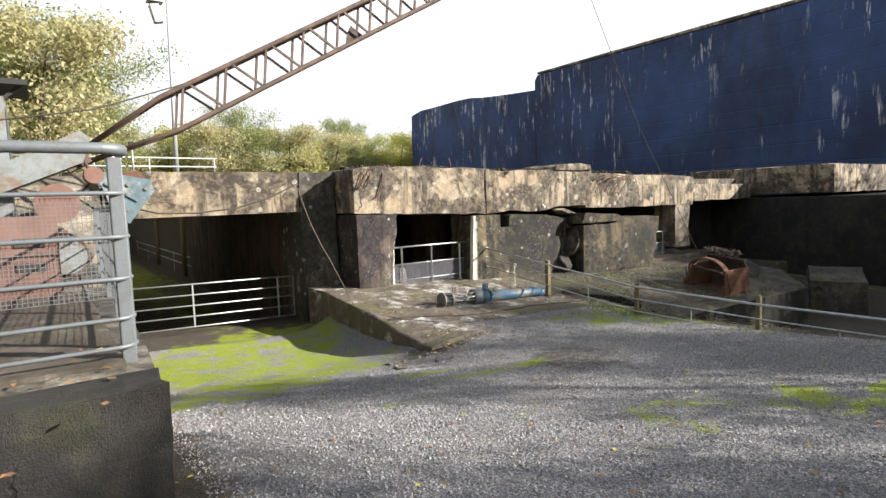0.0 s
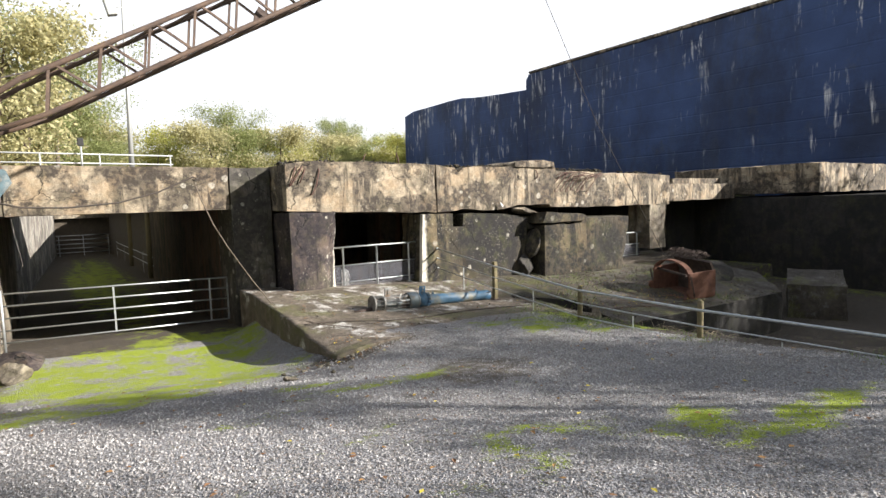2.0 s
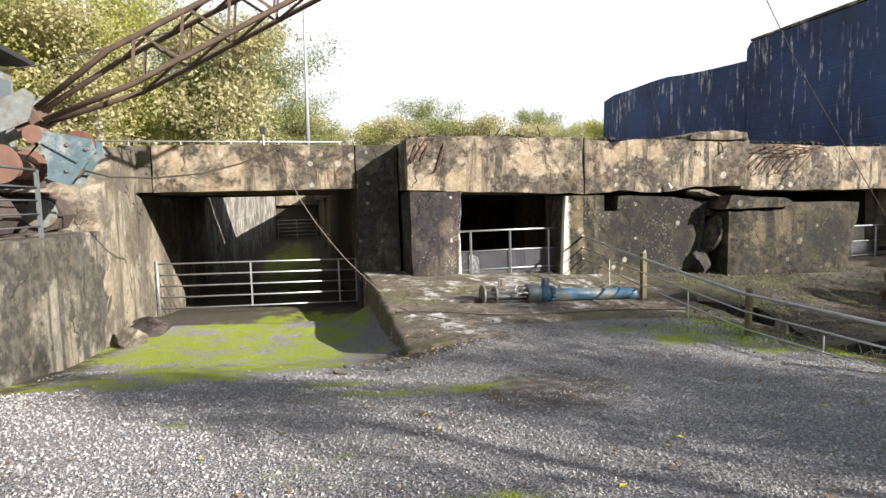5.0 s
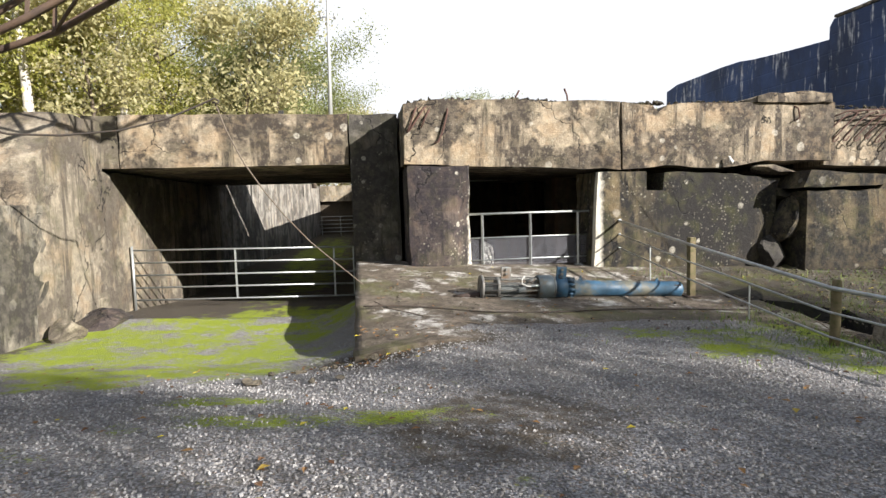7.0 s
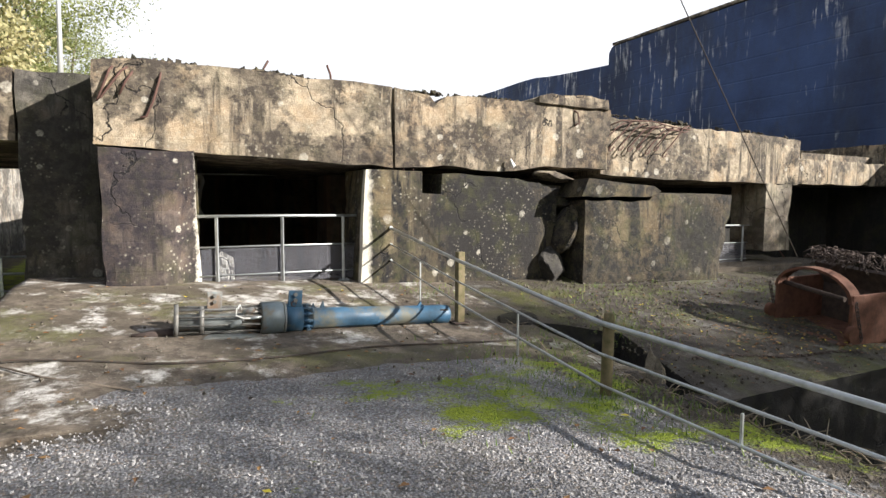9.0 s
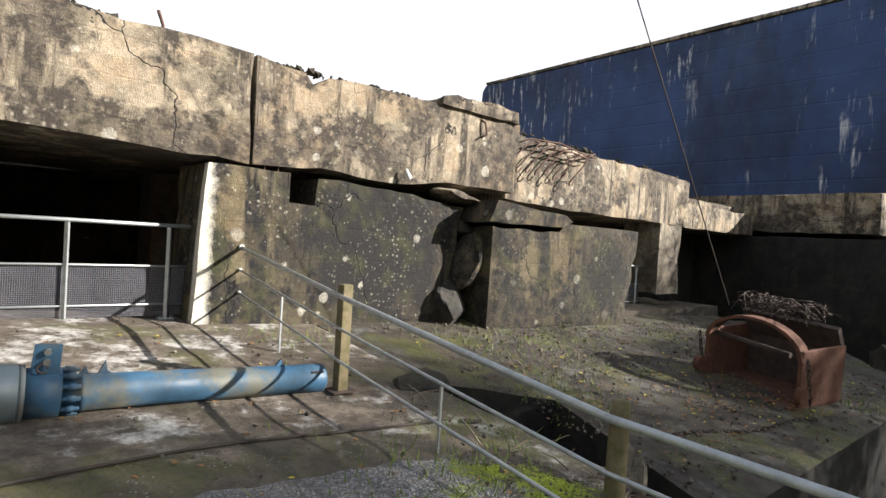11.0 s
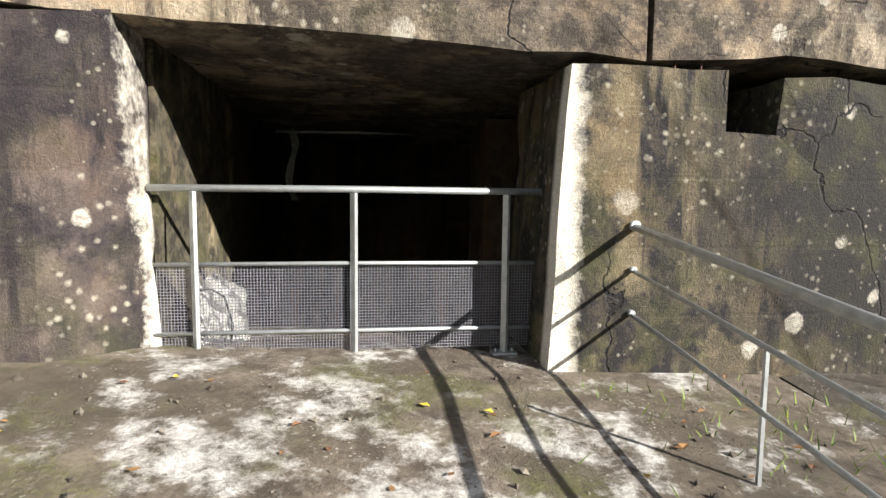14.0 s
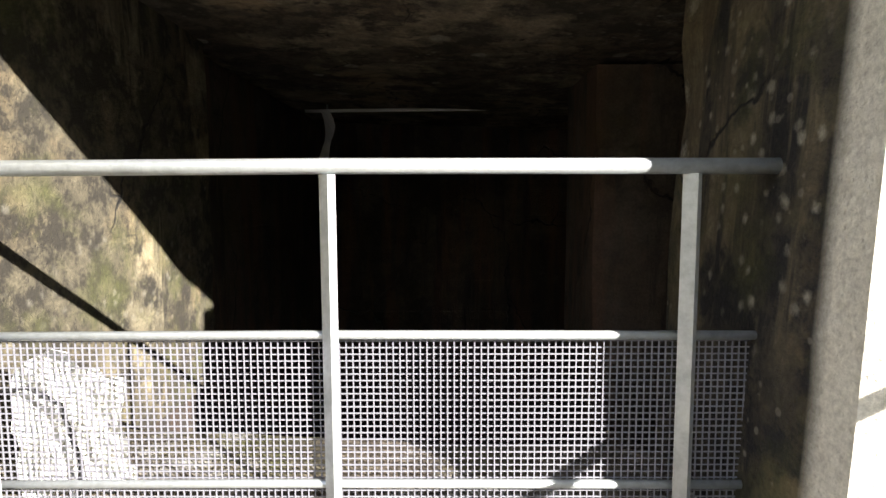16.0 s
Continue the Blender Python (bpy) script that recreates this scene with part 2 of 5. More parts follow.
def ground_material():
    n = Nodes("gravel_ground", 0.95)
    cell = n.voronoi(52, "Color")
    sep = n.add("ShaderNodeSeparateColor")
    n.link(cell, sep.inputs[0])
    d = n.voronoi(52)
    big, mid = n.noise(0.7, 6, 0.65), n.noise(6, 6, 0.7)
    stone = n.mix(sep.outputs[0], (0.14, 0.14, 0.152), (0.38, 0.38, 0.40))
    stone = n.mix(n.ramp(sep.outputs[1], 0.75, 1.0, 0, 0.7), stone, (0.30, 0.21, 0.14))
    stone = n.mix(n.ramp(d, 0.45, 0.75), stone, (0.11, 0.105, 0.10))
    dirt = n.mix(n.ramp(mid, 0.3, 0.7), (0.034, 0.027, 0.02), (0.095, 0.076, 0.055))
    soil = n.mul(n.attribute("soil"), n.ramp(mid, 0.25, 0.6, 0.4, 1.2))
    stone = n.mix(n.mul(n.ramp(big, 0.48, 0.7), 0.5), stone, (0.19, 0.175, 0.155))
    c = n.mix(n.ramp(soil, 0.35, 0.75), stone, dirt)
    fine = n.noise(30, 5, 0.75)
    patchy = n.mul(n.mul(n.ramp(n.noise(2.4, 7, 0.72, shift=(3, 3, 0)), 0.3, 0.7, -0.85, 0.5), n.ramp(fine, 0.3, 0.7, -0.38, 0.34), "ADD"), n.attribute("moss"), "ADD")
    green = n.mix(n.ramp(fine, 0.3, 0.7), (0.09, 0.125, 0.008), (0.36, 0.43, 0.025))
    green = n.mix(n.ramp(big, 0.4, 0.65), green, (0.21, 0.27, 0.014))
    c = n.mix(n.ramp(patchy, 0.36, 0.86), c, green)
    n.colour(c)
    n.bump(n.mul(n.mul(d, -1.0), n.mul(fine, 0.8), "ADD"), 0.8, 0.03)
    return n.mat


CONCRETE = concrete("weathered_concrete", (0.47, 0.39, 0.285), (0.030, 0.023, 0.020), 0.95, 0.85, 0.14, spread=0.012)
CONCRETE_STREAK = concrete("streaked_concrete", (0.34, 0.31, 0.25), (0.032, 0.028, 0.025), 0.95, 0.25, 0.25, shift=(2, 1, 5), spread=0.02)
CONCRETE_TRENCH = concrete("whitish_streaked_concrete", (0.52, 0.49, 0.44), (0.06, 0.053, 0.05), 0.9, 0.0, 0.15, shift=(2, 1, 5))
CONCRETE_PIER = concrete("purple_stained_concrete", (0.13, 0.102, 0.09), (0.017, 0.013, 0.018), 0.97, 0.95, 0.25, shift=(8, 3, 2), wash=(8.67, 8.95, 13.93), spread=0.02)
CONCRETE_DARK = concrete("dark_concrete", (0.075, 0.064, 0.048), (0.010, 0.0095, 0.009), 1.0, 0.3, 0.4, shift=(3, 7, 1))
CONCRETE_TILT = concrete("brown_streaked_concrete", (0.17, 0.135, 0.083), (0.010, 0.009, 0.0085), 1.0, 0.35, 0.35, shift=(3, 7, 1), spread=0.02, blot=(18.9, 12.9, 0.7, 1.2))
CONCRETE_BLOCK = concrete("mottled_dark_concrete", (0.19, 0.155, 0.095), (0.010, 0.009, 0.0105), 1.0, 0.9, 0.45, shift=(5, 2, 8), wash=(11.2, 11.43, 13.6), spread=0.02, blot=(13.9, 13.5, 1.15, 1.75))
# Near-black concrete for faces out of the sun: their shade is put into the colour.
CONCRETE_DEEP_SHADE = concrete("shade_black_concrete", (0.034, 0.031, 0.028), (0.009, 0.0085, 0.009), 0.9, 0.0, 0.25, shift=(6, 6, 3))
# Darker version of the streaked concrete, with the passage pier's shadow in its tone.
CONCRETE_SHADE = concrete("shaded_streaked_concrete", (0.16, 0.145, 0.125), (0.022, 0.02, 0.019), 0.92, 0.7, 0.25, shift=(6, 1, 3), spread=0.03)
CONCRETE_PALE = concrete("pale_concrete", (0.42, 0.365, 0.28), (0.06, 0.048, 0.04), 0.85, 0.3, 0.35, shift=(9, 2, 4), spread=0.01)
CONCRETE_JAMB = concrete("mossy_jamb_concrete", (0.36, 0.31, 0.2), (0.016, 0.013, 0.009), 0.97, 0.3, 0.6, shift=(4, 2, 1), spread=0.065)
# Rust stains on a low base tone that also carries the gloom of unlit rooms.
CONCRETE_RUST = concrete("stained_dim_concrete", (0.11, 0.085, 0.064), (0.012, 0.010, 0.0095), 0.9, 0.0, 0.1, shift=(1, 5, 8), rust=0.6)
APRON = apron_material("apron_concrete", 0.7, 1.15, 0.8)
LITTER = apron_material("leaf_littered_concrete", 0.3, 0.75, 0.3)
SLAB = apron_material("mossy_slab_concrete", 1.0, 0.32, 0.16)
BLACK_WALL = tarred_skylit_material()
GRAVEL = ground_material()
STEEL = plain("galvanised_steel", (0.52, 0.55, 0.56), (0.32, 0.33, 0.33), 0.42, 0.7, 12, 0.7, 0.1)
WOOD = plain("weathered_wood", (0.17, 0.135, 0.075), (0.08, 0.085, 0.03), 0.85, 0.0, 14, 0.8, 0.6)


# ---- geometry helpers ----
def smooth(a, b, v):
    t = clamp01((v - a) / (b - a))
    return t * t * (3 - 2 * t)


def lerp_table(v, table):
    if v <= table[0][0]:
        return table[0][1]
    for (a, za), (b, zb) in zip(table, table[1:]):
        if v <= b:
            return za + (zb - za) * (v - a) / (b - a)
    return table[-1][1]


def mesh_of(name, bm):
    me = bpy.data.meshes.new(name)
    bm.to_mesh(me)
    bm.free()
    return me


def part(name, bm, material, parent, label=""):
    """One mesh object under a thing or a part."""
    me = bm if isinstance(bm, bpy.types.Mesh) else mesh_of(name, bm)
    if not me.materials:
        me.materials.append(material)
    ob = new(name, me)
    ob.parent = parent
    if label:
        ob["label"] = label
    return ob


def thing(name, label, category, group="", kind="", at=None):
    ob = new(name)
    if at is not None:
        ob.matrix_basis = at
    return tagged(ob, label, category, group, kind)


def solid(name, bm, material, label, category, kind="structure"):
    ob = new(name, mesh_of(name, bm))
    ob.data.materials.append(material)
    return tagged(ob, label, category, kind=kind)


def box_bm(x0, x1, y0, y1, z0, z1, bevel=0.0, bm=None):
    bm = bm or bmesh.new()
    vs = [bm.verts.new((x, y, z)) for x in (x0, x1) for y in (y0, y1) for z in (z0, z1)]
    faces = [bm.faces.new([vs[i] for i in f]) for f in ((0, 1, 3, 2), (4, 6, 7, 5), (0, 4, 5, 1), (2, 3, 7, 6), (0, 2, 6, 4), (1, 5, 7, 3))]
    bmesh.ops.recalc_face_normals(bm, faces=faces)
    if bevel:
        edges = list({e for f in faces for e in f.edges})
        bmesh.ops.bevel(bm, geom=edges, offset=bevel, segments=2, affect="EDGES", profile=0.6)
    return bm


def worn(bm, cell=0.3, chip=0.035, wave=0.012, seed=0.0, smooth_shade=True):
    """Cuts a concrete solid into cells, wears its edges and gives its faces a slight unevenness."""
    for _ in range(7):
        long = [e for e in bm.edges if e.calc_length() > cell * 1.5]
        if not long or len(bm.verts) > 9000:
            break
        bmesh.ops.subdivide_edges(bm, edges=long, cuts=1, use_grid_fill=True)
    bm.normal_update()
    moves = []
    for v in bm.verts:
        rim = any(len(e.link_faces) == 2 and e.calc_face_angle(0) > 0.5 for e in v.link_edges)
        p = v.co * 1.0 + Vector((seed, seed * 1.7, seed * 0.6))
        d = v.normal * (noise.fractal(p * 0.9, 1.0, 2.0, 3) * wave)
        if rim:
            k = noise.fractal(p * 2.3, 1.0, 2.0, 4)
            d = d - v.normal * chip * max(0.05, 0.35 + 1.1 * k)
        moves.append((v, d))
    for v, d in moves:
        v.co += d
    return bm


def prism_bm(outline, axis, lo, hi, bm=None):
    """Extrudes an outline of (u, z) pairs along y (axis 'y') or x (axis 'x'), or of (x, y) pairs along z."""
    bm = bm or bmesh.new()
    def at(u, w, d):
        return (u, d, w) if axis == "y" else ((d, u, w) if axis == "x" else (u, w, d))
    a = [bm.verts.new(at(u, w, lo)) for u, w in outline]
    b = [bm.verts.new(at(u, w, hi)) for u, w in outline]
    faces = [bm.faces.new(a), bm.faces.new(b[::-1])]
    for i in range(len(a)):
        j = (i + 1) % len(a)
        faces.append(bm.faces.new((a[i], b[i], b[j], a[j])))
    bmesh.ops.recalc_face_normals(bm, faces=faces)
    return bm


def tube_bm(points, radius, sides=8, bm=None, cap=True):
    """A round bar along points; radius is one number or one for each point."""
    bm = bm or bmesh.new()
    pts = [Vector(p) for p in points]
    rad = radius if isinstance(radius, (list, tuple)) else [radius] * len(pts)
    rings, ref = [], None
    for i, p in enumerate(pts):
        d = (pts[min(i + 1, len(pts) - 1)] - pts[max(i - 1, 0)]).normalized()
        if ref is None:
            ref = d.orthogonal().normalized()
        ref = (ref - d * ref.dot(d)).normalized()
        side = d.cross(ref)
        rings.append([bm.verts.new(p + (ref * math.cos(a) + side * math.sin(a)) * rad[i]) for a in [2 * math.pi * k / sides for k in range(sides)]])
    for r, s in zip(rings, rings[1:]):
        for k in range(sides):
            f = bm.faces.new((r[k], r[(k + 1) % sides], s[(k + 1) % sides], s[k]))
            f.smooth = True
    if cap:
        bm.faces.new(rings[0][::-1])
        bm.faces.new(rings[-1])
    return bm


def bar_bm(a, b, w, h, bm=None, up=(0, 0, 1)):
    """A square bar from a to b."""
    bm = bm or bmesh.new()
    a, b = Vector(a), Vector(b)
    d = (b - a).normalized()
    up = Vector(up)
    s = d.cross(up)
    s = s.normalized() if s.length > 1e-4 else d.orthogonal().normalized()
    u = s.cross(d).normalized()
    ring = lambda c: [bm.verts.new(c + s * (i * w / 2) + u * (j * h / 2)) for i, j in ((-1, -1), (1, -1), (1, 1), (-1, 1))]
    r, q = ring(a), ring(b)
    faces = [bm.faces.new(r[::-1]), bm.faces.new(q)] + [bm.faces.new((r[k], r[(k + 1) % 4], q[(k + 1) % 4], q[k])) for k in range(4)]
    bmesh.ops.recalc_face_normals(bm, faces=faces)
    return bm


# ---- ground ----
FALL = [(-6, 1.05), (-1, 0.82), (0.3, 0.68), (2, 0.5), (4, 0.31), (6.5, 0.15), (8, 0.125), (10, 0.15), (11.5, 0.26), (13.4, 0.43), (16, 0.45)]


def yard(x, y):
    z = lerp_table(y, FALL) - 0.045 * max(-3.0, min(x, 13.0))
    z -= 0.92 * smooth(5.0, 13.0, y) * (1 - smooth(5.3, 7.6, x))
    if x > 12.1:
        z -= 1.75 * smooth(12.3, 15.2, x) * smooth(0.0, 4.6, y)
    return z


def height(x, y):
    if y < 13.3:
        z = yard(x, y)
        if x < 0.6 and y > 3.3:
            z = 1.5
        if x > 36 or x < -8:
            z = z * 0.5 + 0.6
        return z
    if 1.0 < x < 6.6:
        return -0.78 - 0.42 * smooth(14.5, 20, y) if y < 57.5 else 3.4
    if x < 0.7:
        return 3.0 if y > 14 else 1.5
    if y < 20.7:
        return (-0.2 if y < 14.6 else -3.2) if x < 25.2 else -1.3
    return 3.2 if y < 80 else 3.6


MOSS = [(2.4, 8.4, 1.9, 0.8, 0.75), (4.0, 9.5, 1.9, 1.1, 1.0), (3.4, 11.5, 2.4, 1.6, 1.0), (4.6, 13.2, 2.0, 1.4, 1.0), (5.0, 6.9, 0.6, 0.3, 0.75), (6.2, 6.2, 1.1, 0.28, 0.7),
        (4.9, 4.1, 0.7, 0.3, 0.42), (7.2, 2.5, 1.1, 0.22, 0.75), (8.6, 1.9, 1.5, 0.28, 0.85), (5.9, 3.2, 0.9, 0.3, 0.6), (5.2, 2.6, 0.7, 0.3, 0.5), (4.0, 5.6, 0.6, 0.3, 0.5),
        (10.8, 7.9, 1.0, 0.45, 0.85), (11.6, 7.2, 0.6, 0.6, 0.85), (11.9, 8.6, 0.4, 0.8, 0.8), (10.2, 8.7, 1.2, 0.2, 0.6), (4.2, 34.0, 1.3, 16.0, 0.95),
        (11.7, 5.2, 0.4, 0.4, 0.6), (16.5, 3.2, 3.0, 1.2, 0.9), (12.6, 6.4, 0.6, 0.8, 0.5)]


def moss_at(x, y):
    m = 0.0
    x, y = x + 0.55 * noise.noise((x * 0.9, y * 0.9, 5.0)), y + 0.4 * noise.noise((x * 1.1, y * 1.1, 8.0))
    for cx, cy, rx, ry, k in MOSS:
        d = ((x - cx) / rx) ** 2 + ((y - cy) / ry) ** 2
        if d < 2.2:
            m = max(m, k * (1 - smooth(0.25, 2.2, d)))
    return clamp01(m * (1.05 + 0.9 * noise.noise((x * 1.3, y * 1.3, 3.0))))


def dirt_at(x, y):
    """Bare dark dirt trodden free of gravel before the apron's corner."""
    d = ((x - 7.35) / 1.1) ** 2 + ((y - 6.0) / 1.25) ** 2 + 1.1 * noise.noise((x * 1.4, y * 1.4, 4.0))
    return smooth(1.5, 0.2, d)


def soil_at(x, y):
    s = 0.25 + 0.35 * noise.noise((x * 0.5, y * 0.5, 9.0))
    s = max(s, smooth(11.3, 12.4, x), smooth(12.5, 14.5, y), smooth(1.9, 1.2, x) if y > 3 else 0)
    s = max(s, 0.9 * smooth(0.9, 0.1, abs(y - 8.6 - 0.3 * noise.noise((x, y, 1.0)))) * smooth(5.2, 6.3, x) * (1 - smooth(7.0, 9.5, x)))
    return clamp01(max(s, 0.62 * dirt_at(x, y)))


def axis_lines(a, b, step, marks):
    lines = list(np.arange(a, b + 1e-6, step)) + marks
    far, d = [], step * 2
    lo, hi = a, b
    while hi < 1500:
        lo, hi, d = lo - d, hi + d, d * 1.5
        far += [lo, hi]
    return sorted(set(round(float(v), 3) for v in lines + far))


def build_ground():
    xs = axis_lines(-1.0, 13.0, 0.14, [0.58, 0.62, 0.95, 1.02, 6.58, 6.62, 25.1, 25.3])
    xs = sorted(set(xs + [14 + 0.5 * k for k in range(24)] + [27.0, 29.0, 31.0, 33.0, 36.0, 44.0]))
    ys = axis_lines(-4.0, 14.5, 0.14, [3.28, 3.32, 14.58, 14.62, 13.28, 13.32, 20.68, 20.72, 57.4, 57.6])
    verts, moss, soil = [], [], []
    for y in ys:
        for x in xs:
            z = height(x, y)
            if -4 < x < 14 and -6 < y < 13:
                z += 0.022 * noise.fractal((x * 0.8, y * 0.8, 0), 1, 2, 4)
            verts.append((x, y, z))
            near = -6 < x < 30 and -8 < y < 60
            moss.append(moss_at(x, y) if near else 0.5)
            soil.append(soil_at(x, y) if near else 1.0)
    w = len(xs)
    faces = [(j * w + i, j * w + i + 1, (j + 1) * w + i + 1, (j + 1) * w + i) for j in range(len(ys) - 1) for i in range(w - 1)]
    me = bpy.data.meshes.new("ground")
    me.from_pydata(verts, [], faces)
    for key, vals in (("moss", moss), ("soil", soil)):
        me.attributes.new(key, "FLOAT", "POINT").data.foreach_set("value", vals)
    me.materials.append(GRAVEL)
    me.polygons.foreach_set("use_smooth", [True] * len(me.polygons))
    return tagged(new("ground", me), "grey gravel yard with bright green moss patches", "ground", kind="structure")


build_ground()


# ---- concrete structure ----
def block(name, x0, x1, y0, y1, z0, z1, material, label, cell=0.3, chip=0.035, seed=1.0, wave=0.012, category="wall"):
    return solid(name, worn(box_bm(x0, x1, y0, y1, z0, z1), cell, chip, wave, seed), material, label, category)


def outline_block(name, outline, y0, y1, material, label, cell=0.3, chip=0.04, seed=1.0, axis="y", wave=0.015):
    bm = prism_bm(outline, axis, y0, y1)
    bmesh.ops.triangulate(bm, faces=[f for f in bm.faces if len(f.verts) > 4])
    return solid(name, worn(bm, cell, chip, wave, seed), material, label, "wall")


# front wall of the ruined concrete block
block("wall_front_jamb", 8.65, 8.70, 13.99, 16.2, -0.25, 2.15, CONCRETE_JAMB, "pale mossy concrete jamb at the edge of the opening", 0.25, 0.03, 4)
bm = worn(box_bm(7.36, 8.645, 13.53, 14.9, -0.25, 2.16), 0.16, 0.05, 0.014, 2)
for v in bm.verts:
    v.co.y += 0.4 * smooth(8.2, 8.62, v.co.x) * (1 - smooth(0.2, 2.2, v.co.z)) * (14.9 - v.co.y) / 1.37
    v.co.x += 0.06 * smooth(8.2, 8.62, v.co.x) * (1 - smooth(0.0, 1.6, v.co.z)) * (1 if v.co.y < 14.0 else 0)
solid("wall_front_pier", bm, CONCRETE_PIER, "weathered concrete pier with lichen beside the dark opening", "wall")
outline_block("wall_front_beam", [(7.31, 2.2), (8.64, 2.12), (11.9, 1.99), (11.9, 3.43), (11.2, 3.46), (10.4, 3.44), (9.6, 3.48), (8.3, 3.49), (7.7, 3.46), (7.31, 3.40)], 13.53, 20.4, CONCRETE, "long weathered concrete beam with lichen and rust stains", 0.3, 0.045, 3)
outline_block("wall_front_beam_middle", [(11.93, 1.99), (12.9, 2.06), (14.2, 1.98), (15.3, 2.12), (16.9, 2.1), (16.95, 3.40), (15.2, 3.40), (13.3, 3.38), (12.95, 3.34), (12.75, 3.2), (12.62, 3.36), (11.93, 3.42)], 13.53, 20.4, CONCRETE, "cracked concrete beam resting on fallen blocks", 0.3, 0.05, 5)
outline_block("wall_front_beam_east", [(16.98, 2.02), (19.3, 1.94), (22.7, 1.93), (24.1, 1.9), (24.15, 3.14), (23.0, 3.2), (19.0, 3.28), (16.98, 3.32)], 13.85, 20.4, CONCRETE, "sagging weathered concrete beam over the second opening", 0.3, 0.05, 7)
block("wall_front_pier_east", 22.75, 23.85, 13.85, 14.9, 0.1, 1.94, CONCRETE_PALE, "pale concrete pier broken off at its foot", 0.25, 0.06, 9)
outline_block("wall_front_cap", [(15.0, 3.38), (16.85, 3.36), (16.8, 3.58), (16.3, 3.64), (15.3, 3.6), (15.0, 3.52)], 13.45, 15.2, CONCRETE, "broken concrete chunk lying on the beam", 0.2, 0.05, 11)
M1 = [(11.25, -0.3), (15.35, -0.35), (15.68, 0.2), (15.5, 0.75), (15.52, 1.2), (15.6, 1.74), (14.5, 1.86), (13.6, 1.93), (12.85, 1.94), (12.83, 1.55), (12.45, 1.55), (12.45, 1.95), (11.36, 1.98)]
outline_block("wall_fallen_block", M1, 13.48, 14.7, CONCRETE_BLOCK, "dark lichen-spotted concrete wall block with a square notch", 0.28, 0.05, 13)
bm = prism_bm([(15.74, -0.3), (19.6, -0.4), (19.97, 1.60), (17.6, 1.62), (17.45, 1.47), (15.76, 1.45)], "y", 12.9, 15.4)
bmesh.ops.triangulate(bm, faces=[f for f in bm.faces if len(f.verts) > 4])
worn(bm, 0.22, 0.07, 0.03, 15)
bmesh.ops.rotate(bm, verts=bm.verts, cent=(15.7, 12.9, 0), matrix=Matrix.Rotation(radians(-2), 3, "Z"))
solid("wall_tilted_block", bm, CONCRETE_TILT, "tilted concrete block leaning under the cracked beam", "wall")
bm = prism_bm([(15.6, 1.5), (17.42, 1.52), (17.7, 1.64), (17.5, 1.76), (16.6, 1.82), (15.78, 1.87)], "y", 12.82, 14.6)
bmesh.ops.triangulate(bm, faces=[f for f in bm.faces if len(f.verts) > 4])
worn(bm, 0.22, 0.035, 0.02, 16)
bmesh.ops.rotate(bm, verts=bm.verts, cent=(15.7, 12.9, 0), matrix=Matrix.Rotation(radians(-2), 3, "Z"))
solid("wall_broken_ledge", bm, CONCRETE_TILT, "cracked ledge of concrete broken off the tilted block", "wall")
# Chamber walls: the dark of the room is partly in their colour.
block("wall_room_west", 7.40, 8.59, 14.92, 20.4, -3.3, 2.1, CONCRETE_RUST, "stained inner concrete wall, coloured dark like the unlit chamber", 0.5, 0.02, 4)
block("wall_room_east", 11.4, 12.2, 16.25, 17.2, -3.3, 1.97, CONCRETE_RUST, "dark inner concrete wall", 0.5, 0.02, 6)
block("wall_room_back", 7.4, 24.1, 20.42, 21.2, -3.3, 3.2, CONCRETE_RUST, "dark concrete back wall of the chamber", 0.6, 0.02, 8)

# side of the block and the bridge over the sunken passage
block("wall_passage_pier", 6.22, 7.28, 14.62, 16.2, -1.2, 3.38, CONCRETE_SHADE, "streaked concrete pier between passage and chamber, shade in its colour", 0.28, 0.05, 17)
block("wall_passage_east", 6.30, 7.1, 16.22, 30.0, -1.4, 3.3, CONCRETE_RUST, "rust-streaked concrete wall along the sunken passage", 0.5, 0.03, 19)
block("wall_bridge", 1.56, 6.20, 14.65, 24.3, 2.28, 3.38, CONCRETE, "weathered concrete bridge beam with pale lichen spots", 0.3, 0.035, 21)
block("wall_bridge_end", 0.86, 1.53, 14.67, 24.3, 2.29, 3.37, CONCRETE_PALE, "pale cracked end of the concrete bridge beam", 0.25, 0.05, 23)
outline_block("wall_abutment", [(11.9, -1.0), (24.3, -1.4), (24.3, 2.25), (14.68, 2.25), (14.6, 3.22), (13.2, 3.22), (12.2, 2.3), (11.9, 1.5)], -3.0, 1.24, CONCRETE_PALE, "pale cracked concrete abutment under the bridge", 0.3, 0.06, 25, axis="x")
bm = worn(prism_bm([(1.05, 24.32), (2.7, 60.0), (-1.5, 60.0), (-1.5, 24.32)], "z", -1.5, 3.35), 0.7, 0.03, 0.02, 27)
solid("wall_trench_west", bm, CONCRETE_TRENCH, "tall whitish streaked concrete wall of the open trench", "wall")
block("wall_trench_far", 2.62, 7.2, 57.0, 60.0, 1.9, 3.4, CONCRETE_PALE, "far concrete lintel across the trench", 0.6, 0.03, 29)
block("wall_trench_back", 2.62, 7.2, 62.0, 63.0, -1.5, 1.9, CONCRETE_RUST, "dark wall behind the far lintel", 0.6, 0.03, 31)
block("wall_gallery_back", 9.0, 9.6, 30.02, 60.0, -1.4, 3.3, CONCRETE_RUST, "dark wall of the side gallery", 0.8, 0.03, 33)
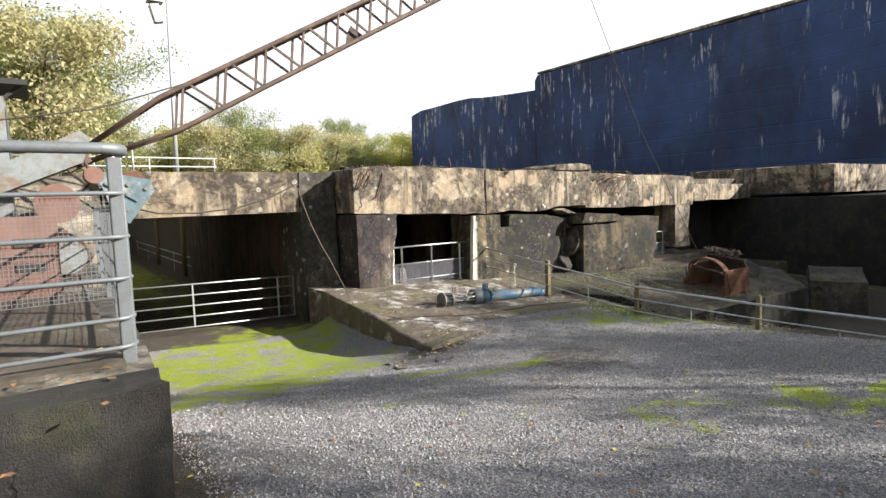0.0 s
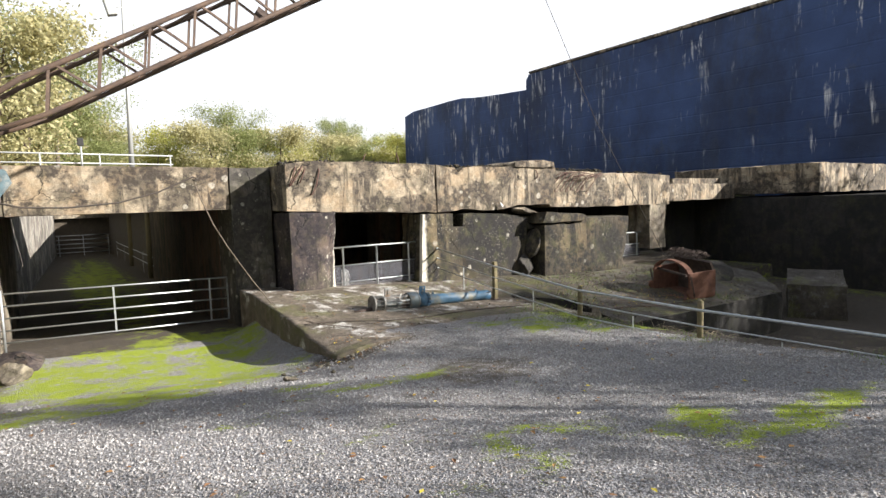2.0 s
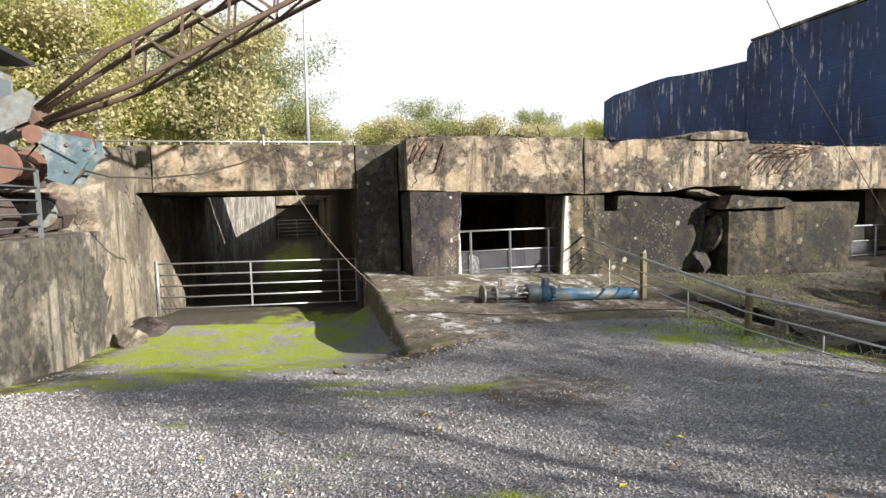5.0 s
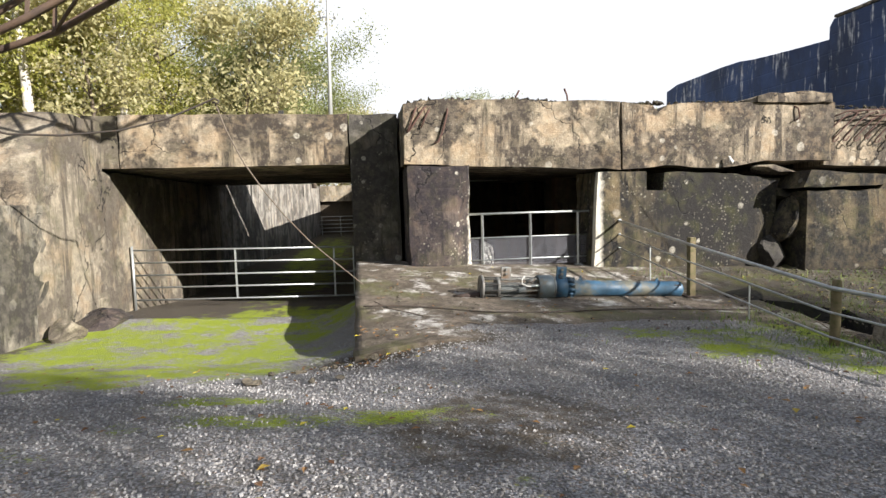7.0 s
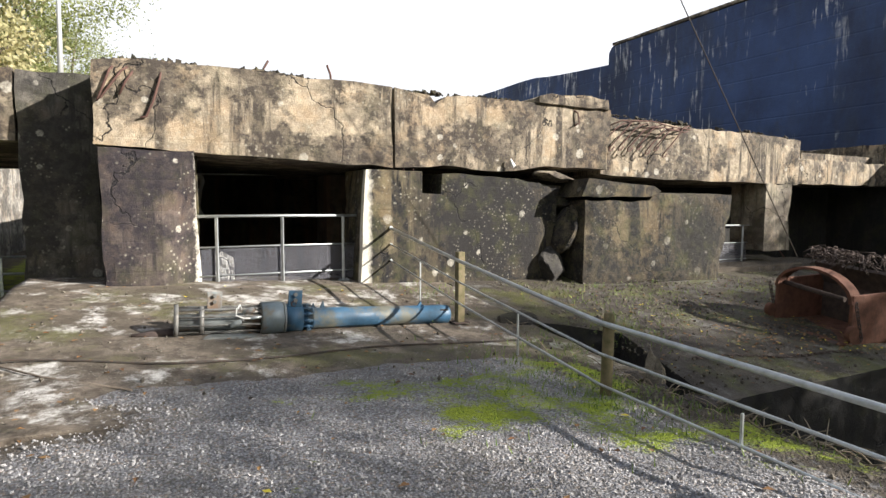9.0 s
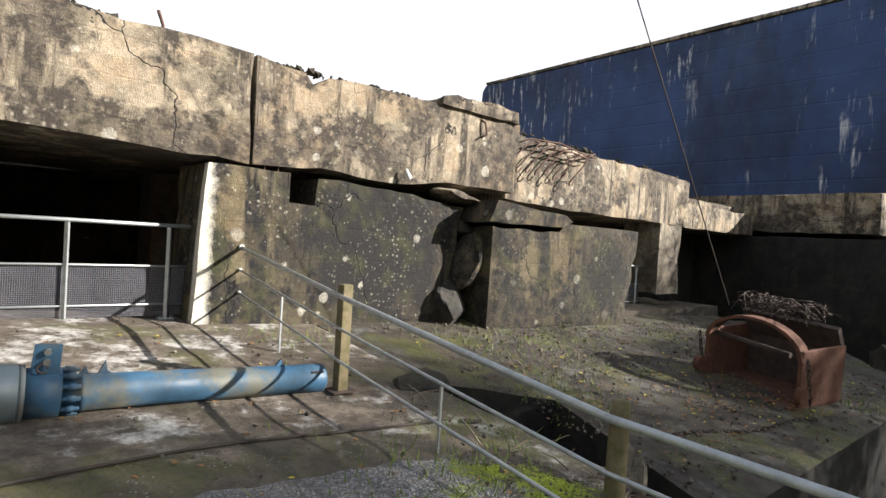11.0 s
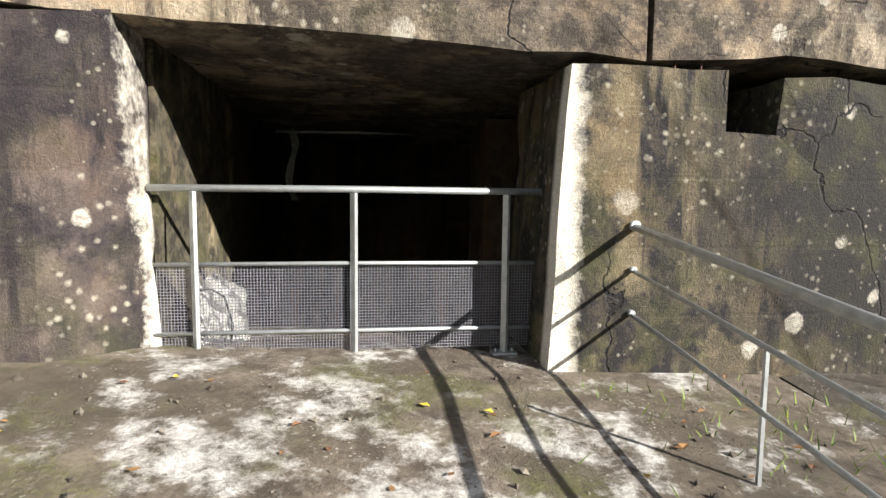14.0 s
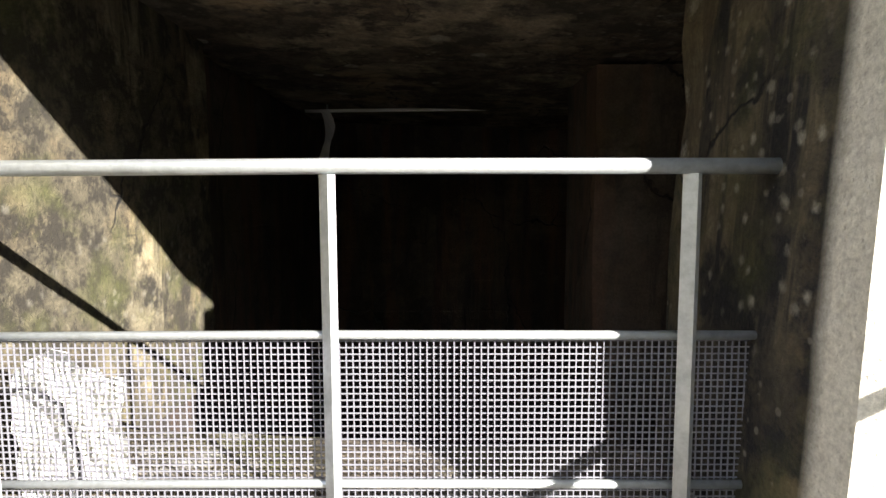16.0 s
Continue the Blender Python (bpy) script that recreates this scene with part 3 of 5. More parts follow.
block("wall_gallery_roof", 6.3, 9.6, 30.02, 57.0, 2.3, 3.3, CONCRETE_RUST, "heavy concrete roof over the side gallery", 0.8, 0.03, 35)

block("wall_walkway", 0.6, 7.4, 24.4, 27.2, 3.38, 3.78, CONCRETE_STREAK, "concrete walkway deck crossing the open trench", 0.6, 0.03, 36)

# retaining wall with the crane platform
# Separate end piece, so that the tree shade on it can sit in its colour.
block("wall_retaining_end", -6.0, 0.93, 3.05, 3.42, -1.0, 1.54, CONCRETE_DEEP_SHADE, "damp end of the retaining wall, coloured black for the shade on it", 0.2, 0.06, 38)
bm = worn(prism_bm([(0.94, 3.44), (1.24, 12.3), (-6.0, 12.3), (-6.0, 3.44)], "z", -1.0, 1.54), 0.3, 0.06, 0.015, 37)
solid("wall_retaining", bm, CONCRETE_STREAK, "low retaining wall of dark weathered concrete", "wall")

block("floor_crane_platform", -6.0, 0.78, 3.6, 12.1, 1.50, 1.565, LITTER, "soil and leaf litter on the crane platform", 0.4, 0.01, 40, category="floor")

# eastern walls in shade and the great bunker
outline_block("wall_east_corner", [(24.25, 2.0), (31.9, 2.02), (31.9, 2.8), (24.9, 2.85), (24.2, 2.6)], 15.2, 20.4, CONCRETE, "broken concrete slab bridging the dark corner", 0.4, 0.06, 39)
block("wall_east_corner_cap", 27.5, 31.8, 15.9, 18.0, 2.83, 3.12, CONCRETE, "small concrete block lying on the slab", 0.4, 0.04, 41)
# Recess and lower wall carry their shade in a near-black base colour.
block("wall_east_recess", 24.2, 32.0, 17.5, 20.4, -2.0, 1.98, CONCRETE_DEEP_SHADE, "recessed wall in the corner, black for the shade there", 0.6, 0.03, 43)
# The wall's unseen southern length is added to shade the ground before it.
block("wall_east_lower", 32.0, 44.9, -14.0, 20.4, -3.0, 2.05, CONCRETE_DEEP_SHADE, "long dark lower wall in shade", 0.7, 0.05, 45)
block("wall_east_upper", 32.4, 44.8, 11.4, 19.0, 2.2, 3.65, CONCRETE, "upper wall of broken concrete with one sunlit face", 0.5, 0.08, 47)

bunker = thing("bunker", "huge tarred concrete bunker with white streaks, shade and blue skylight in its colour", "building")
bm = prism_bm([(8.0, -1), (44.75, -1), (44.75, 14.95), (44.3, 15.47), (8.0, 15.47)], "x", 45.0, 95.0)
part("main_wall", worn(bm, 2.5, 0.1, 0.04, 49), BLACK_WALL, bunker)
# Highlight along the bunker's top, built as a strip of lighter concrete.
part("roof_edge", worn(box_bm(44.9, 95.2, 7.9, 44.2, 15.5, 15.75), 2.5, 0.05, 0.02, 50), CONCRETE, bunker, "pale concrete roof edge that stands for the lit rim")
bm = prism_bm([(44.78, -1), (69.95, -1), (69.95, 14.65), (67.4, 15.05), (56.2, 15.1), (52.2, 14.5), (44.78, 14.0)], "x", 45.03, 95.0)
bmesh.ops.triangulate(bm, faces=[f for f in bm.faces if len(f.verts) > 4])
part("low_wing", worn(bm, 2.5, 0.15, 0.04, 51), BLACK_WALL, bunker, "lower ruined wing with a mossy top")

# concrete apron before the wall
def build_apron():
    bm = bmesh.new()
    nx, ny = 60, 64
    rows = []
    for j in range(ny + 1):
        row = []
        for i in range(nx + 1):
            x, y = 6.28 + (12.9 - 6.28) * i / nx, 8.45 + (14.55 - 8.45) * j / ny
            edge = 9.55 + 0.35 * noise.noise((x * 0.9, 4.0, 0)) + 0.08 * noise.noise((x * 5, 1.0, 0)) - 1.6 * (1 - smooth(6.3, 7.7, x))
            z = lerp_table(y, FALL) - 0.045 * x + 0.03 - 0.055 * smooth(0.2, -0.4, y - edge)
            sunk = (1 - smooth(8.5, 11.0, y)) * (1 - smooth(7.0, 8.6, x))
            z += sunk * (yard(x, y) + 0.04 - z) * (0.9 if y < 9 else 0.75)
            z += 0.012 * noise.fractal((x * 1.5, y * 1.5, 2), 1, 2, 3)
            row.append(bm.verts.new((x + 0.05 * noise.noise((y * 2, 3, 1)) * (i == 0), y, z)))
        rows.append(row)
    for a, b in zip(rows, rows[1:]):
        for i in range(nx):
            bm.faces.new((a[i], a[i + 1], b[i + 1], b[i])).smooth = True
    rim = [r[0] for r in rows]
    low = [bm.verts.new((v.co.x, v.co.y, -1.4)) for v in rim]
    for k in range(ny):
        bm.faces.new((rim[k], rim[k + 1], low[k + 1], low[k]))
    front = [rows[0][i] for i in range(nx + 1)]
    lowf = [bm.verts.new((v.co.x, v.co.y, -1.4)) for v in front]
    for k in range(nx):
        bm.faces.new((front[k + 1], front[k], lowf[k], lowf[k + 1]))
    bmesh.ops.recalc_face_normals(bm, faces=bm.faces)
    return solid("floor_apron", bm, APRON, "stained concrete apron with pale scuffs and moss", "floor")


build_apron()
bm = bmesh.new()
corner = [(13.5, 8.0), (21.8, 8.2), (24.6, 10.4), (25.0, 15.4), (12.95, 15.4), (12.95, 11.2), (14.2, 10.2)]
top = [bm.verts.new((x, y, -0.15 - 0.115 * (13.2 - y) - 0.025 * (x - 13))) for x, y in corner]
low = [bm.verts.new((x, y, -3.0)) for x, y in corner]
bm.faces.new(top)
for k in range(len(top)):
    j = (k + 1) % len(top)
    bm.faces.new((top[k], low[k], low[j], top[j]))
bmesh.ops.recalc_face_normals(bm, faces=bm.faces)
bmesh.ops.triangulate(bm, faces=[f for f in bm.faces if len(f.verts) > 4])
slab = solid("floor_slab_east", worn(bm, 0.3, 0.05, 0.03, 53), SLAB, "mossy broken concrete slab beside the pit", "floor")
# Side faces get the near-black concrete: the pit's deep shade, set by colour.
slab.data.materials.append(CONCRETE_DEEP_SHADE)
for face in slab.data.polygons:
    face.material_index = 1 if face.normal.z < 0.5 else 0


# ---- more materials ----
BLUE = plain("faded_blue_paint", (0.038, 0.108, 0.19), (0.03, 0.045, 0.05), 0.55, 0.0, 3.5, 0.7, 0.2, rust=(0.14, 0.13, 0.09))
GREYBLUE = plain("grey_blue_paint", (0.115, 0.15, 0.175), (0.08, 0.085, 0.06), 0.55, 0.0, 5, 0.7, 0.2, rust=(0.12, 0.09, 0.05))
BAREMETAL = plain("dull_metal", (0.22, 0.22, 0.21), (0.08, 0.065, 0.05), 0.55, 0.5, 8, 0.8, 0.3)
RUST = plain("rusty_steel", (0.165, 0.072, 0.045), (0.07, 0.036, 0.027), 0.85, 0.1, 7, 0.8, 0.6)
RUSTDARK = plain("dark_rusty_steel", (0.085, 0.06, 0.05), (0.035, 0.028, 0.028), 0.85, 0.1, 9, 0.8, 0.6)
RUSTBAR = plain("brown_rusty_bar", (0.10, 0.05, 0.038), (0.05, 0.028, 0.024), 0.85, 0.1, 12, 0.8, 0.5)
BOOM = plain("rusted_boom_steel", (0.13, 0.085, 0.06), (0.055, 0.045, 0.045), 0.75, 0.15, 5, 0.8, 0.4)
REDBROWN = plain("faded_red_paint", (0.19, 0.10, 0.075), (0.12, 0.065, 0.05), 0.7, 0.0, 4, 0.7, 0.3)
GREYPAINT = plain("peeling_grey_paint", (0.21, 0.23, 0.23), (0.11, 0.11, 0.095), 0.6, 0.0, 5, 0.7, 0.3, rust=(0.15, 0.09, 0.05))
# Galvanised grey lowered to a dark blue-grey: the wall fence's shade in the colour.
SHADEGALV = plain("shaded_grey_tube", (0.17, 0.185, 0.20), (0.11, 0.115, 0.10), 0.5, 0.3, 8, 0.7, 0.2)
TEALPAINT = plain("worn_teal_paint", (0.10, 0.155, 0.18), (0.05, 0.06, 0.06), 0.55, 0.0, 6, 0.7, 0.3, rust=(0.25, 0.26, 0.25))
ROPE = plain("pale_rope", (0.15, 0.12, 0.095), (0.09, 0.07, 0.05), 0.9, 0.0, 30, 0.6, 0.4)
WIRE = plain("dark_wire", (0.05, 0.045, 0.04), (0.09, 0.05, 0.03), 0.8, 0.2, 30, 0.6, 0.2)
MESHWIRE = plain("galvanised_mesh", (0.20, 0.20, 0.23), (0.14, 0.14, 0.16), 0.5, 0.15, 20, 0.5, 0.1)
SHEET = plain("white_plastic_sheet", (0.86, 0.85, 0.82), (0.74, 0.72, 0.66), 0.6, 0.0, 6, 0.5, 0.3)
BLACKRUBBER = plain("black_rubber", (0.02, 0.02, 0.02), (0.035, 0.03, 0.028), 0.7, 0.0, 10, 0.5, 0.3)
LAMPGREY = plain("lamp_grey", (0.42, 0.43, 0.42), (0.3, 0.3, 0.3), 0.5, 0.4, 8, 0.5, 0.1)
GLASS = Nodes("dusty_glass", 0.15)
GLASS.colour((0.07, 0.09, 0.10))
GLASS.bsdf.inputs["Specular IOR Level"].default_value = 0.6


def disc_bm(c, axis, r, depth, sides=20, bm=None):
    c, a = Vector(c), Vector(axis).normalized() * depth / 2
    return tube_bm([c - a, c + a], r, sides, bm)


def plate_bm(outline, axis, mid, thick, bm=None):
    return prism_bm(outline, axis, mid - thick / 2, mid + thick / 2, bm)


# ---- railings across the openings ----
def opening_railing(label, x0, x1, y, z0, posts, levels, mesh_top, cell):
    rail = thing("railing", label, "railing", "railings in the openings")
    for k, z in enumerate(levels):
        r = 0.024 if k == 0 else 0.014
        part("rail", tube_bm([(x0, y + 0.03 * (k > 0), z), ((x0 + x1) / 2, y + 0.03 * (k > 0), z + 0.004), (x1, y + 0.03 * (k > 0), z)], r, 10), STEEL, rail)
    for x in posts:
        post = part("post", bar_bm((x, y, z0), (x, y, levels[0] - 0.02), 0.027, 0.045), STEEL, rail)
        part("base_plate", box_bm(x - 0.09, x + 0.09, y - 0.06, y + 0.06, z0 - 0.01, z0 + 0.008, 0.003), STEEL, post)
        for s in (-0.06, 0.06):
            part("bolt", tube_bm([(x + s, y, z0), (x + s, y, z0 + 0.03)], 0.009, 6), STEEL, post)
    bm = bmesh.new()
    lo = z0 + 0.04
    wire_w = 0.18 * cell
    n = int((x1 - x0 - 0.04) / cell)
    for i in range(n + 1):
        x = x0 + 0.02 + i * (x1 - x0 - 0.04) / n
        bar_bm((x, y + 0.05 + 0.006 * math.sin(i * 0.21), lo), (x, y + 0.05 + 0.006 * math.sin(i * 0.21 + 1), mesh_top), wire_w, wire_w, bm, (0, 1, 0))
    m = int((mesh_top - lo) / cell)
    for j in range(m + 1):
        z = lo + j * (mesh_top - lo) / m
        bar_bm((x0 + 0.02, y + 0.052, z), (x1 - 0.02, y + 0.052, z), wire_w, wire_w, bm)
    part("wire_mesh", bm, MESHWIRE, rail, "fine square wire mesh panel")
    return rail


opening_railing("galvanised steel railing with wire mesh across the dark opening", 8.67, 11.34, 13.88, -0.02, (8.95, 10.0, 11.07), (1.14, 0.63, 0.155), 0.63, 0.021)
opening_railing("galvanised steel railing across the second opening", 19.7, 22.74, 14.3, -0.28, (20.3, 21.5, 22.5), (0.80, 0.32, -0.13), 0.32, 0.05)

sheet = thing("crumpled_sheet", "crumpled white plastic sheet on the chamber floor behind the mesh", "plastic sheet")
bm = bmesh.new()
g = [[bm.verts.new((8.93 + 0.32 * i / 9 * (1 - 0.08 * j / 9), 14.0 + 0.12 * i / 9 + 0.09 * noise.noise((i * 0.7, j * 0.7, 2)), -0.07 + 0.62 * j / 9 * (1 - 0.16 * abs(i - 3) / 5) + 0.03 * noise.noise((i, j, 5)))) for i in range(10)] for j in range(10)]
for a, b in zip(g, g[1:]):
    for i in range(9):
        bm.faces.new((a[i], a[i + 1], b[i + 1], b[i]))
bmesh.ops.solidify(bm, geom=list(bm.faces), thickness=0.012)
part("film", bm, SHEET, sheet)
part("cord", tube_bm([(8.93, 13.95, 0.44), (9.03, 13.94, 0.46), (9.12, 13.95, 0.40), (9.17, 13.96, 0.2), (9.15, 13.96, 0.08)], 0.008, 6), BLACKRUBBER, sheet, "black cord lying over the sheet")

# A lit ledge line built as a pipe; pipe and rag whitened to look lit.
pipe = thing("chamber_pipe", "thin white pipe standing for a line of light high in the chamber", "pipe")
part("tube", tube_bm([(8.75, 18.75, 2.03), (9.8, 18.8, 2.045), (11.3, 18.8, 2.06)], 0.02, 8), SHEET, pipe)
part("bracket", tube_bm([(11.25, 18.8, 2.06), (11.25, 18.8, 2.14)], 0.012, 6), STEEL, pipe)
part("bracket", tube_bm([(9.0, 18.77, 2.04), (9.0, 18.77, 2.14)], 0.012, 6), STEEL, pipe)
rag = thing("hanging_rag", "torn pale cloth strip hanging from the pipe", "cloth")
bm = bmesh.new()
cols = [[bm.verts.new((8.93 + w * (0.10 + 0.02 * math.sin(k * 1.1)) + 0.05 * math.sin(k * 0.6), 18.74 + 0.012 * math.sin(k * 2.0 + w * 3), 2.03 - k * 0.085)) for w in (0, 0.5, 1)] for k in range(13)]
for a, b in zip(cols, cols[1:]):
    for i in range(2):
        bm.faces.new((a[i], a[i + 1], b[i + 1], b[i]))
bmesh.ops.solidify(bm, geom=list(bm.faces), thickness=0.006)
part("cloth", bm, SHEET, rag)

scrap = thing("plastic_scrap", "torn white plastic scrap caught under the cracked beam", "plastic scrap")
part("film", tube_bm([(14.33, 13.44, 2.24), (14.345, 13.42, 2.17), (14.37, 13.41, 2.11), (14.375, 13.42, 2.06)], [0.012, 0.03, 0.045, 0.008], 7), SHEET, scrap)

# ---- handrail fence beside the pit ----
fence = thing("handrail_fence", "fence of wooden posts and galvanised handrails beside the pit", "fence")
LINE = [(11.86, 13.5, 0.92), (11.79, 10.77, 0.60), (11.82, 7.95, 0.28), (11.87, 5.15, 0.22), (11.87, 2.1, 0.24), (11.9, -1.4, 0.4)]
for k, drop in enumerate((0.0, 0.29, 0.58)):
    pts = [(x - 0.03, y, z - drop * (1 if i else 1.0)) for i, (x, y, z) in enumerate(LINE)]
    rail = part("rail", tube_bm(pts, 0.025 if k == 0 else 0.014, 10), STEEL, fence)
    part("end_cap", tube_bm([(pts[0][0], 13.44, pts[0][2] + 0.005), (pts[0][0], 13.54, pts[0][2])], 0.034 if k == 0 else 0.02, 10), STEEL, rail)


def round_post(x, y, base, top, square=False):
    if square:
        bm = box_bm(x - 0.05, x + 0.05, y - 0.055, y + 0.055, base, top, 0.008)
    else:
        ring = [(0.0, 0.0), (0.001, 0.058), (0.4, 0.056), (0.9, 0.054), (0.985, 0.05), (1.0, 0.03)]
        bm = tube_bm([(x + 0.02 * t, y, base + (top - base) * t) for t, r in ring[1:]], [r for t, r in ring[1:]], 14)
    p = part("post", bm, WOOD, fence, "weathered greenish wooden post")
    if square:
        part("base_plate", box_bm(x - 0.12, x + 0.12, y - 0.1, y + 0.1, base - 0.005, base + 0.012, 0.003), RUSTDARK, p, "rusty steel base plate")
    return p


round_post(11.82, 10.80, -0.27, 0.71, True)
round_post(11.87, 7.95, -0.6, 0.37)
round_post(11.92, 5.15, -0.6, 0.39)
round_post(11.92, 2.1, -0.5, 0.37)
round_post(11.95, -1.4, -0.3, 0.55)
for y, lo, hi in ((12.19, -0.2, 0.45), (9.39, -0.4, 0.10), (6.53, -0.66, -0.10), (3.7, -0.6, -0.1)):
    part("stake", bar_bm((11.84, y, lo), (11.84, y, hi), 0.018, 0.018, None, (0, 1, 0)), STEEL, fence)


# ---- blue cylinder machine lying on the apron ----
def build_machine():
    tool = thing("hydraulic_pile_tool", "blue steel hydraulic cylinder with a caged rod end lying on concrete", "machine", at=pose(8.25, 10.92, 0.035, 0, 3.0, 0))
    X = (1, 0, 0)
    part("end_disc", disc_bm((0.02, 0, 0), X, 0.19, 0.045, 28), BAREMETAL, tool, "dirty steel end disc")
    for k in range(10):
        a = 2 * math.pi * k / 10 + 0.2
        part("rod", tube_bm([(0.03, 0.155 * math.cos(a), 0.155 * math.sin(a)), (0.93, 0.155 * math.cos(a), 0.155 * math.sin(a))], 0.012, 8), BAREMETAL, tool)
    part("inner_cylinder", tube_bm([(0.04, 0, -0.02), (0.95, 0, -0.02)], 0.095, 18), GREYPAINT, tool, "grey inner cylinder with moss")
    part("clamp_ring", disc_bm((0.28, 0, 0), X, 0.165, 0.05, 20), BAREMETAL, tool)
    lug = part("lug_plate", box_bm(0.34, 0.50, -0.02, 0.02, 0.1, 0.33, 0.006), GREYPAINT, tool)
    for z in (0.22, 0.29):
        part("bolt", tube_bm([(0.42, -0.055, z), (0.42, 0.03, z)], 0.022, 6), BAREMETAL, lug)
    tray = part("base_tray", prism_bm([(0.3, -0.19), (0.97, -0.19), (0.97, -0.165), (0.86, -0.15), (0.42, -0.15), (0.3, -0.165)], "y", -0.24, 0.14), GREYPAINT, tool, "grey base tray with moss")
    for x in (0.45, 0.55, 0.65, 0.75):
        part("bolt", tube_bm([(x, -0.255, -0.17), (x, -0.23, -0.17)], 0.012, 6), BAREMETAL, tray)
    for x, y, z, s in ((0.72, -0.14, 0.10, 1), (0.58, -0.20, -0.04, -1)):
        v = part("valve", tube_bm([(x, y, z), (x + 0.07, y - 0.02 * s, z + 0.03), (x + 0.12, y - 0.02 * s, z + 0.05)], [0.028, 0.034, 0.03], 12), GREYPAINT, tool)
        part("nut", tube_bm([(x + 0.12, y - 0.02 * s, z + 0.05), (x + 0.15, y - 0.02 * s, z + 0.06)], 0.02, 6), BAREMETAL, v)
    part("hose", tube_bm([(0.70, -0.13, 0.14), (0.68, -0.17, 0.20), (0.64, -0.19, 0.15), (0.64, -0.19, 0.08), (0.72, -0.18, 0.045), (0.80, -0.17, 0.04), (0.92, -0.15, 0.05)], 0.009, 8), SHEET, tool, "thin pale hose")
    part("coupling", tube_bm([(0.80, -0.165, 0.04), (0.93, -0.155, 0.05)], 0.019, 8), STEEL, tool)
    prof = [(0.93, 0.19), (0.945, 0.203), (1.17, 0.203), (1.185, 0.19)]
    part("collar", tube_bm([(x, 0, 0) for x, r in prof], [r for x, r in prof], 36), GREYBLUE, tool, "pale grey-blue collar with moss at its foot")
    part("weld_ring", disc_bm((1.2, 0, 0), X, 0.196, 0.03, 32), GREYPAINT, tool)
    part("flange_body", tube_bm([(1.2, 0, 0), (1.42, 0, -0.002)], 0.172, 32), BLUE, tool)
    br = part("bracket", prism_bm([(1.235, 0.12), (1.40, 0.12), (1.405, 0.345), (1.25, 0.345)], "y", -0.09, -0.05), BLUE, tool)
    for z in (0.23, 0.30):
        part("bolt", tube_bm([(1.32, -0.13, z), (1.32, -0.06, z)], 0.024, 6), BAREMETAL, br)
    part("shackle", tube_bm([(1.30 + 0.03 * math.cos(a), -0.12, 0.19 + 0.03 * math.sin(a)) for a in [k * math.pi / 5 for k in range(10)]], 0.007, 6), RUSTDARK, br)
    for k in range(12):
        a = 2 * math.pi * k / 12 + 0.1
        y, z = 0.155 * math.cos(a), 0.155 * math.sin(a)
        b = part("stud", tube_bm([(1.40, y, z), (1.53, y, z)], 0.016, 8), BLUE, tool)
        part("nut", tube_bm([(1.45, y, z), (1.50, y, z)], 0.026, 6), BLUE, b)
    prof = [(1.42, 0.128), (1.53, 0.128), (1.535, 0.14), (1.56, 0.14), (1.565, 0.13), (3.2, 0.127), (3.205, 0.131), (3.42, 0.131), (3.44, 0.124)]
    part("barrel", tube_bm([(x, 0, -0.012 - 0.004 * (x - 1.5)) for x, r in prof], [r for x, r in prof], 36), BLUE, tool, "long faded blue barrel")
    for x, h in ((1.52, 0.055), (1.64, 0.09), (2.98, 0.05)):
        part("fin", plate_bm([(x, 0.105), (x + 0.11, 0.105), (x + 0.06, 0.12 + h * 0.2), (x + 0.045, 0.12 + h)], "y", 0, 0.03), BLUE, tool)
    part("slot", box_bm(3.28, 3.40, -0.112, -0.098, 0.045, 0.07, 0.003), BLACKRUBBER, tool, "dark slot in the barrel")
    part("mud_tail", tube_bm([(-0.42, 0.03, -0.155), (-0.2, 0.02, -0.15), (0.0, 0, -0.13)], [0.02, 0.05, 0.055], 12), RUSTDARK, tool, "black rusty piston stub")


build_machine()

# ---- gate in the sunken passage ----
gate = thing("field_gate", "closed galvanised five-bar field gate in the sunken passage", "gate")
gy = lambda x: 15.75 - 0.06 * (x - 1.2)
for k in range(5):
    z = 0.52 - k * 0.285
    part("bar", tube_bm([(1.22, gy(1.22), z), (6.2, gy(6.2), z - 0.075)], 0.021, 8), STEEL, gate)
for x in (1.22, 3.52, 5.75, 6.2):
    s = -0.075 * (x - 1.22) / 5
    part("upright", bar_bm((x, gy(x), -0.63 + s), (x, gy(x), 0.53 + s), 0.04, 0.03, None, (0, 1, 0)), STEEL, gate)
post = thing("gate_post", "steel gate post set against the abutment", "post")
part("tube", tube_bm([(1.3, 15.62, -0.9), (1.3, 15.62, 0.62)], 0.03, 10), STEEL, post)
part("hinge", tube_bm([(1.3, 15.62, 0.4), (1.24, 15.74, 0.4)], 0.016, 8), STEEL, post)
part("hinge", tube_bm([(1.3, 15.62, -0.5), (1.24, 15.74, -0.5)], 0.016, 8), STEEL, post)
far_gate = thing("far_railing", "grey metal railing across the far end of the trench", "railing")
for z in (-0.9, -0.55, -0.2, 0.15, 0.5):
    part("bar", tube_bm([(2.62, 55.5, z), (6.4, 55.5, z)], 0.03, 6), STEEL, far_gate)
for x in (2.8, 4.5, 6.3):
    part("upright", bar_bm((x, 55.5, -1.25), (x, 55.5, 0.52), 0.05, 0.05, None, (0, 1, 0)), STEEL, far_gate)
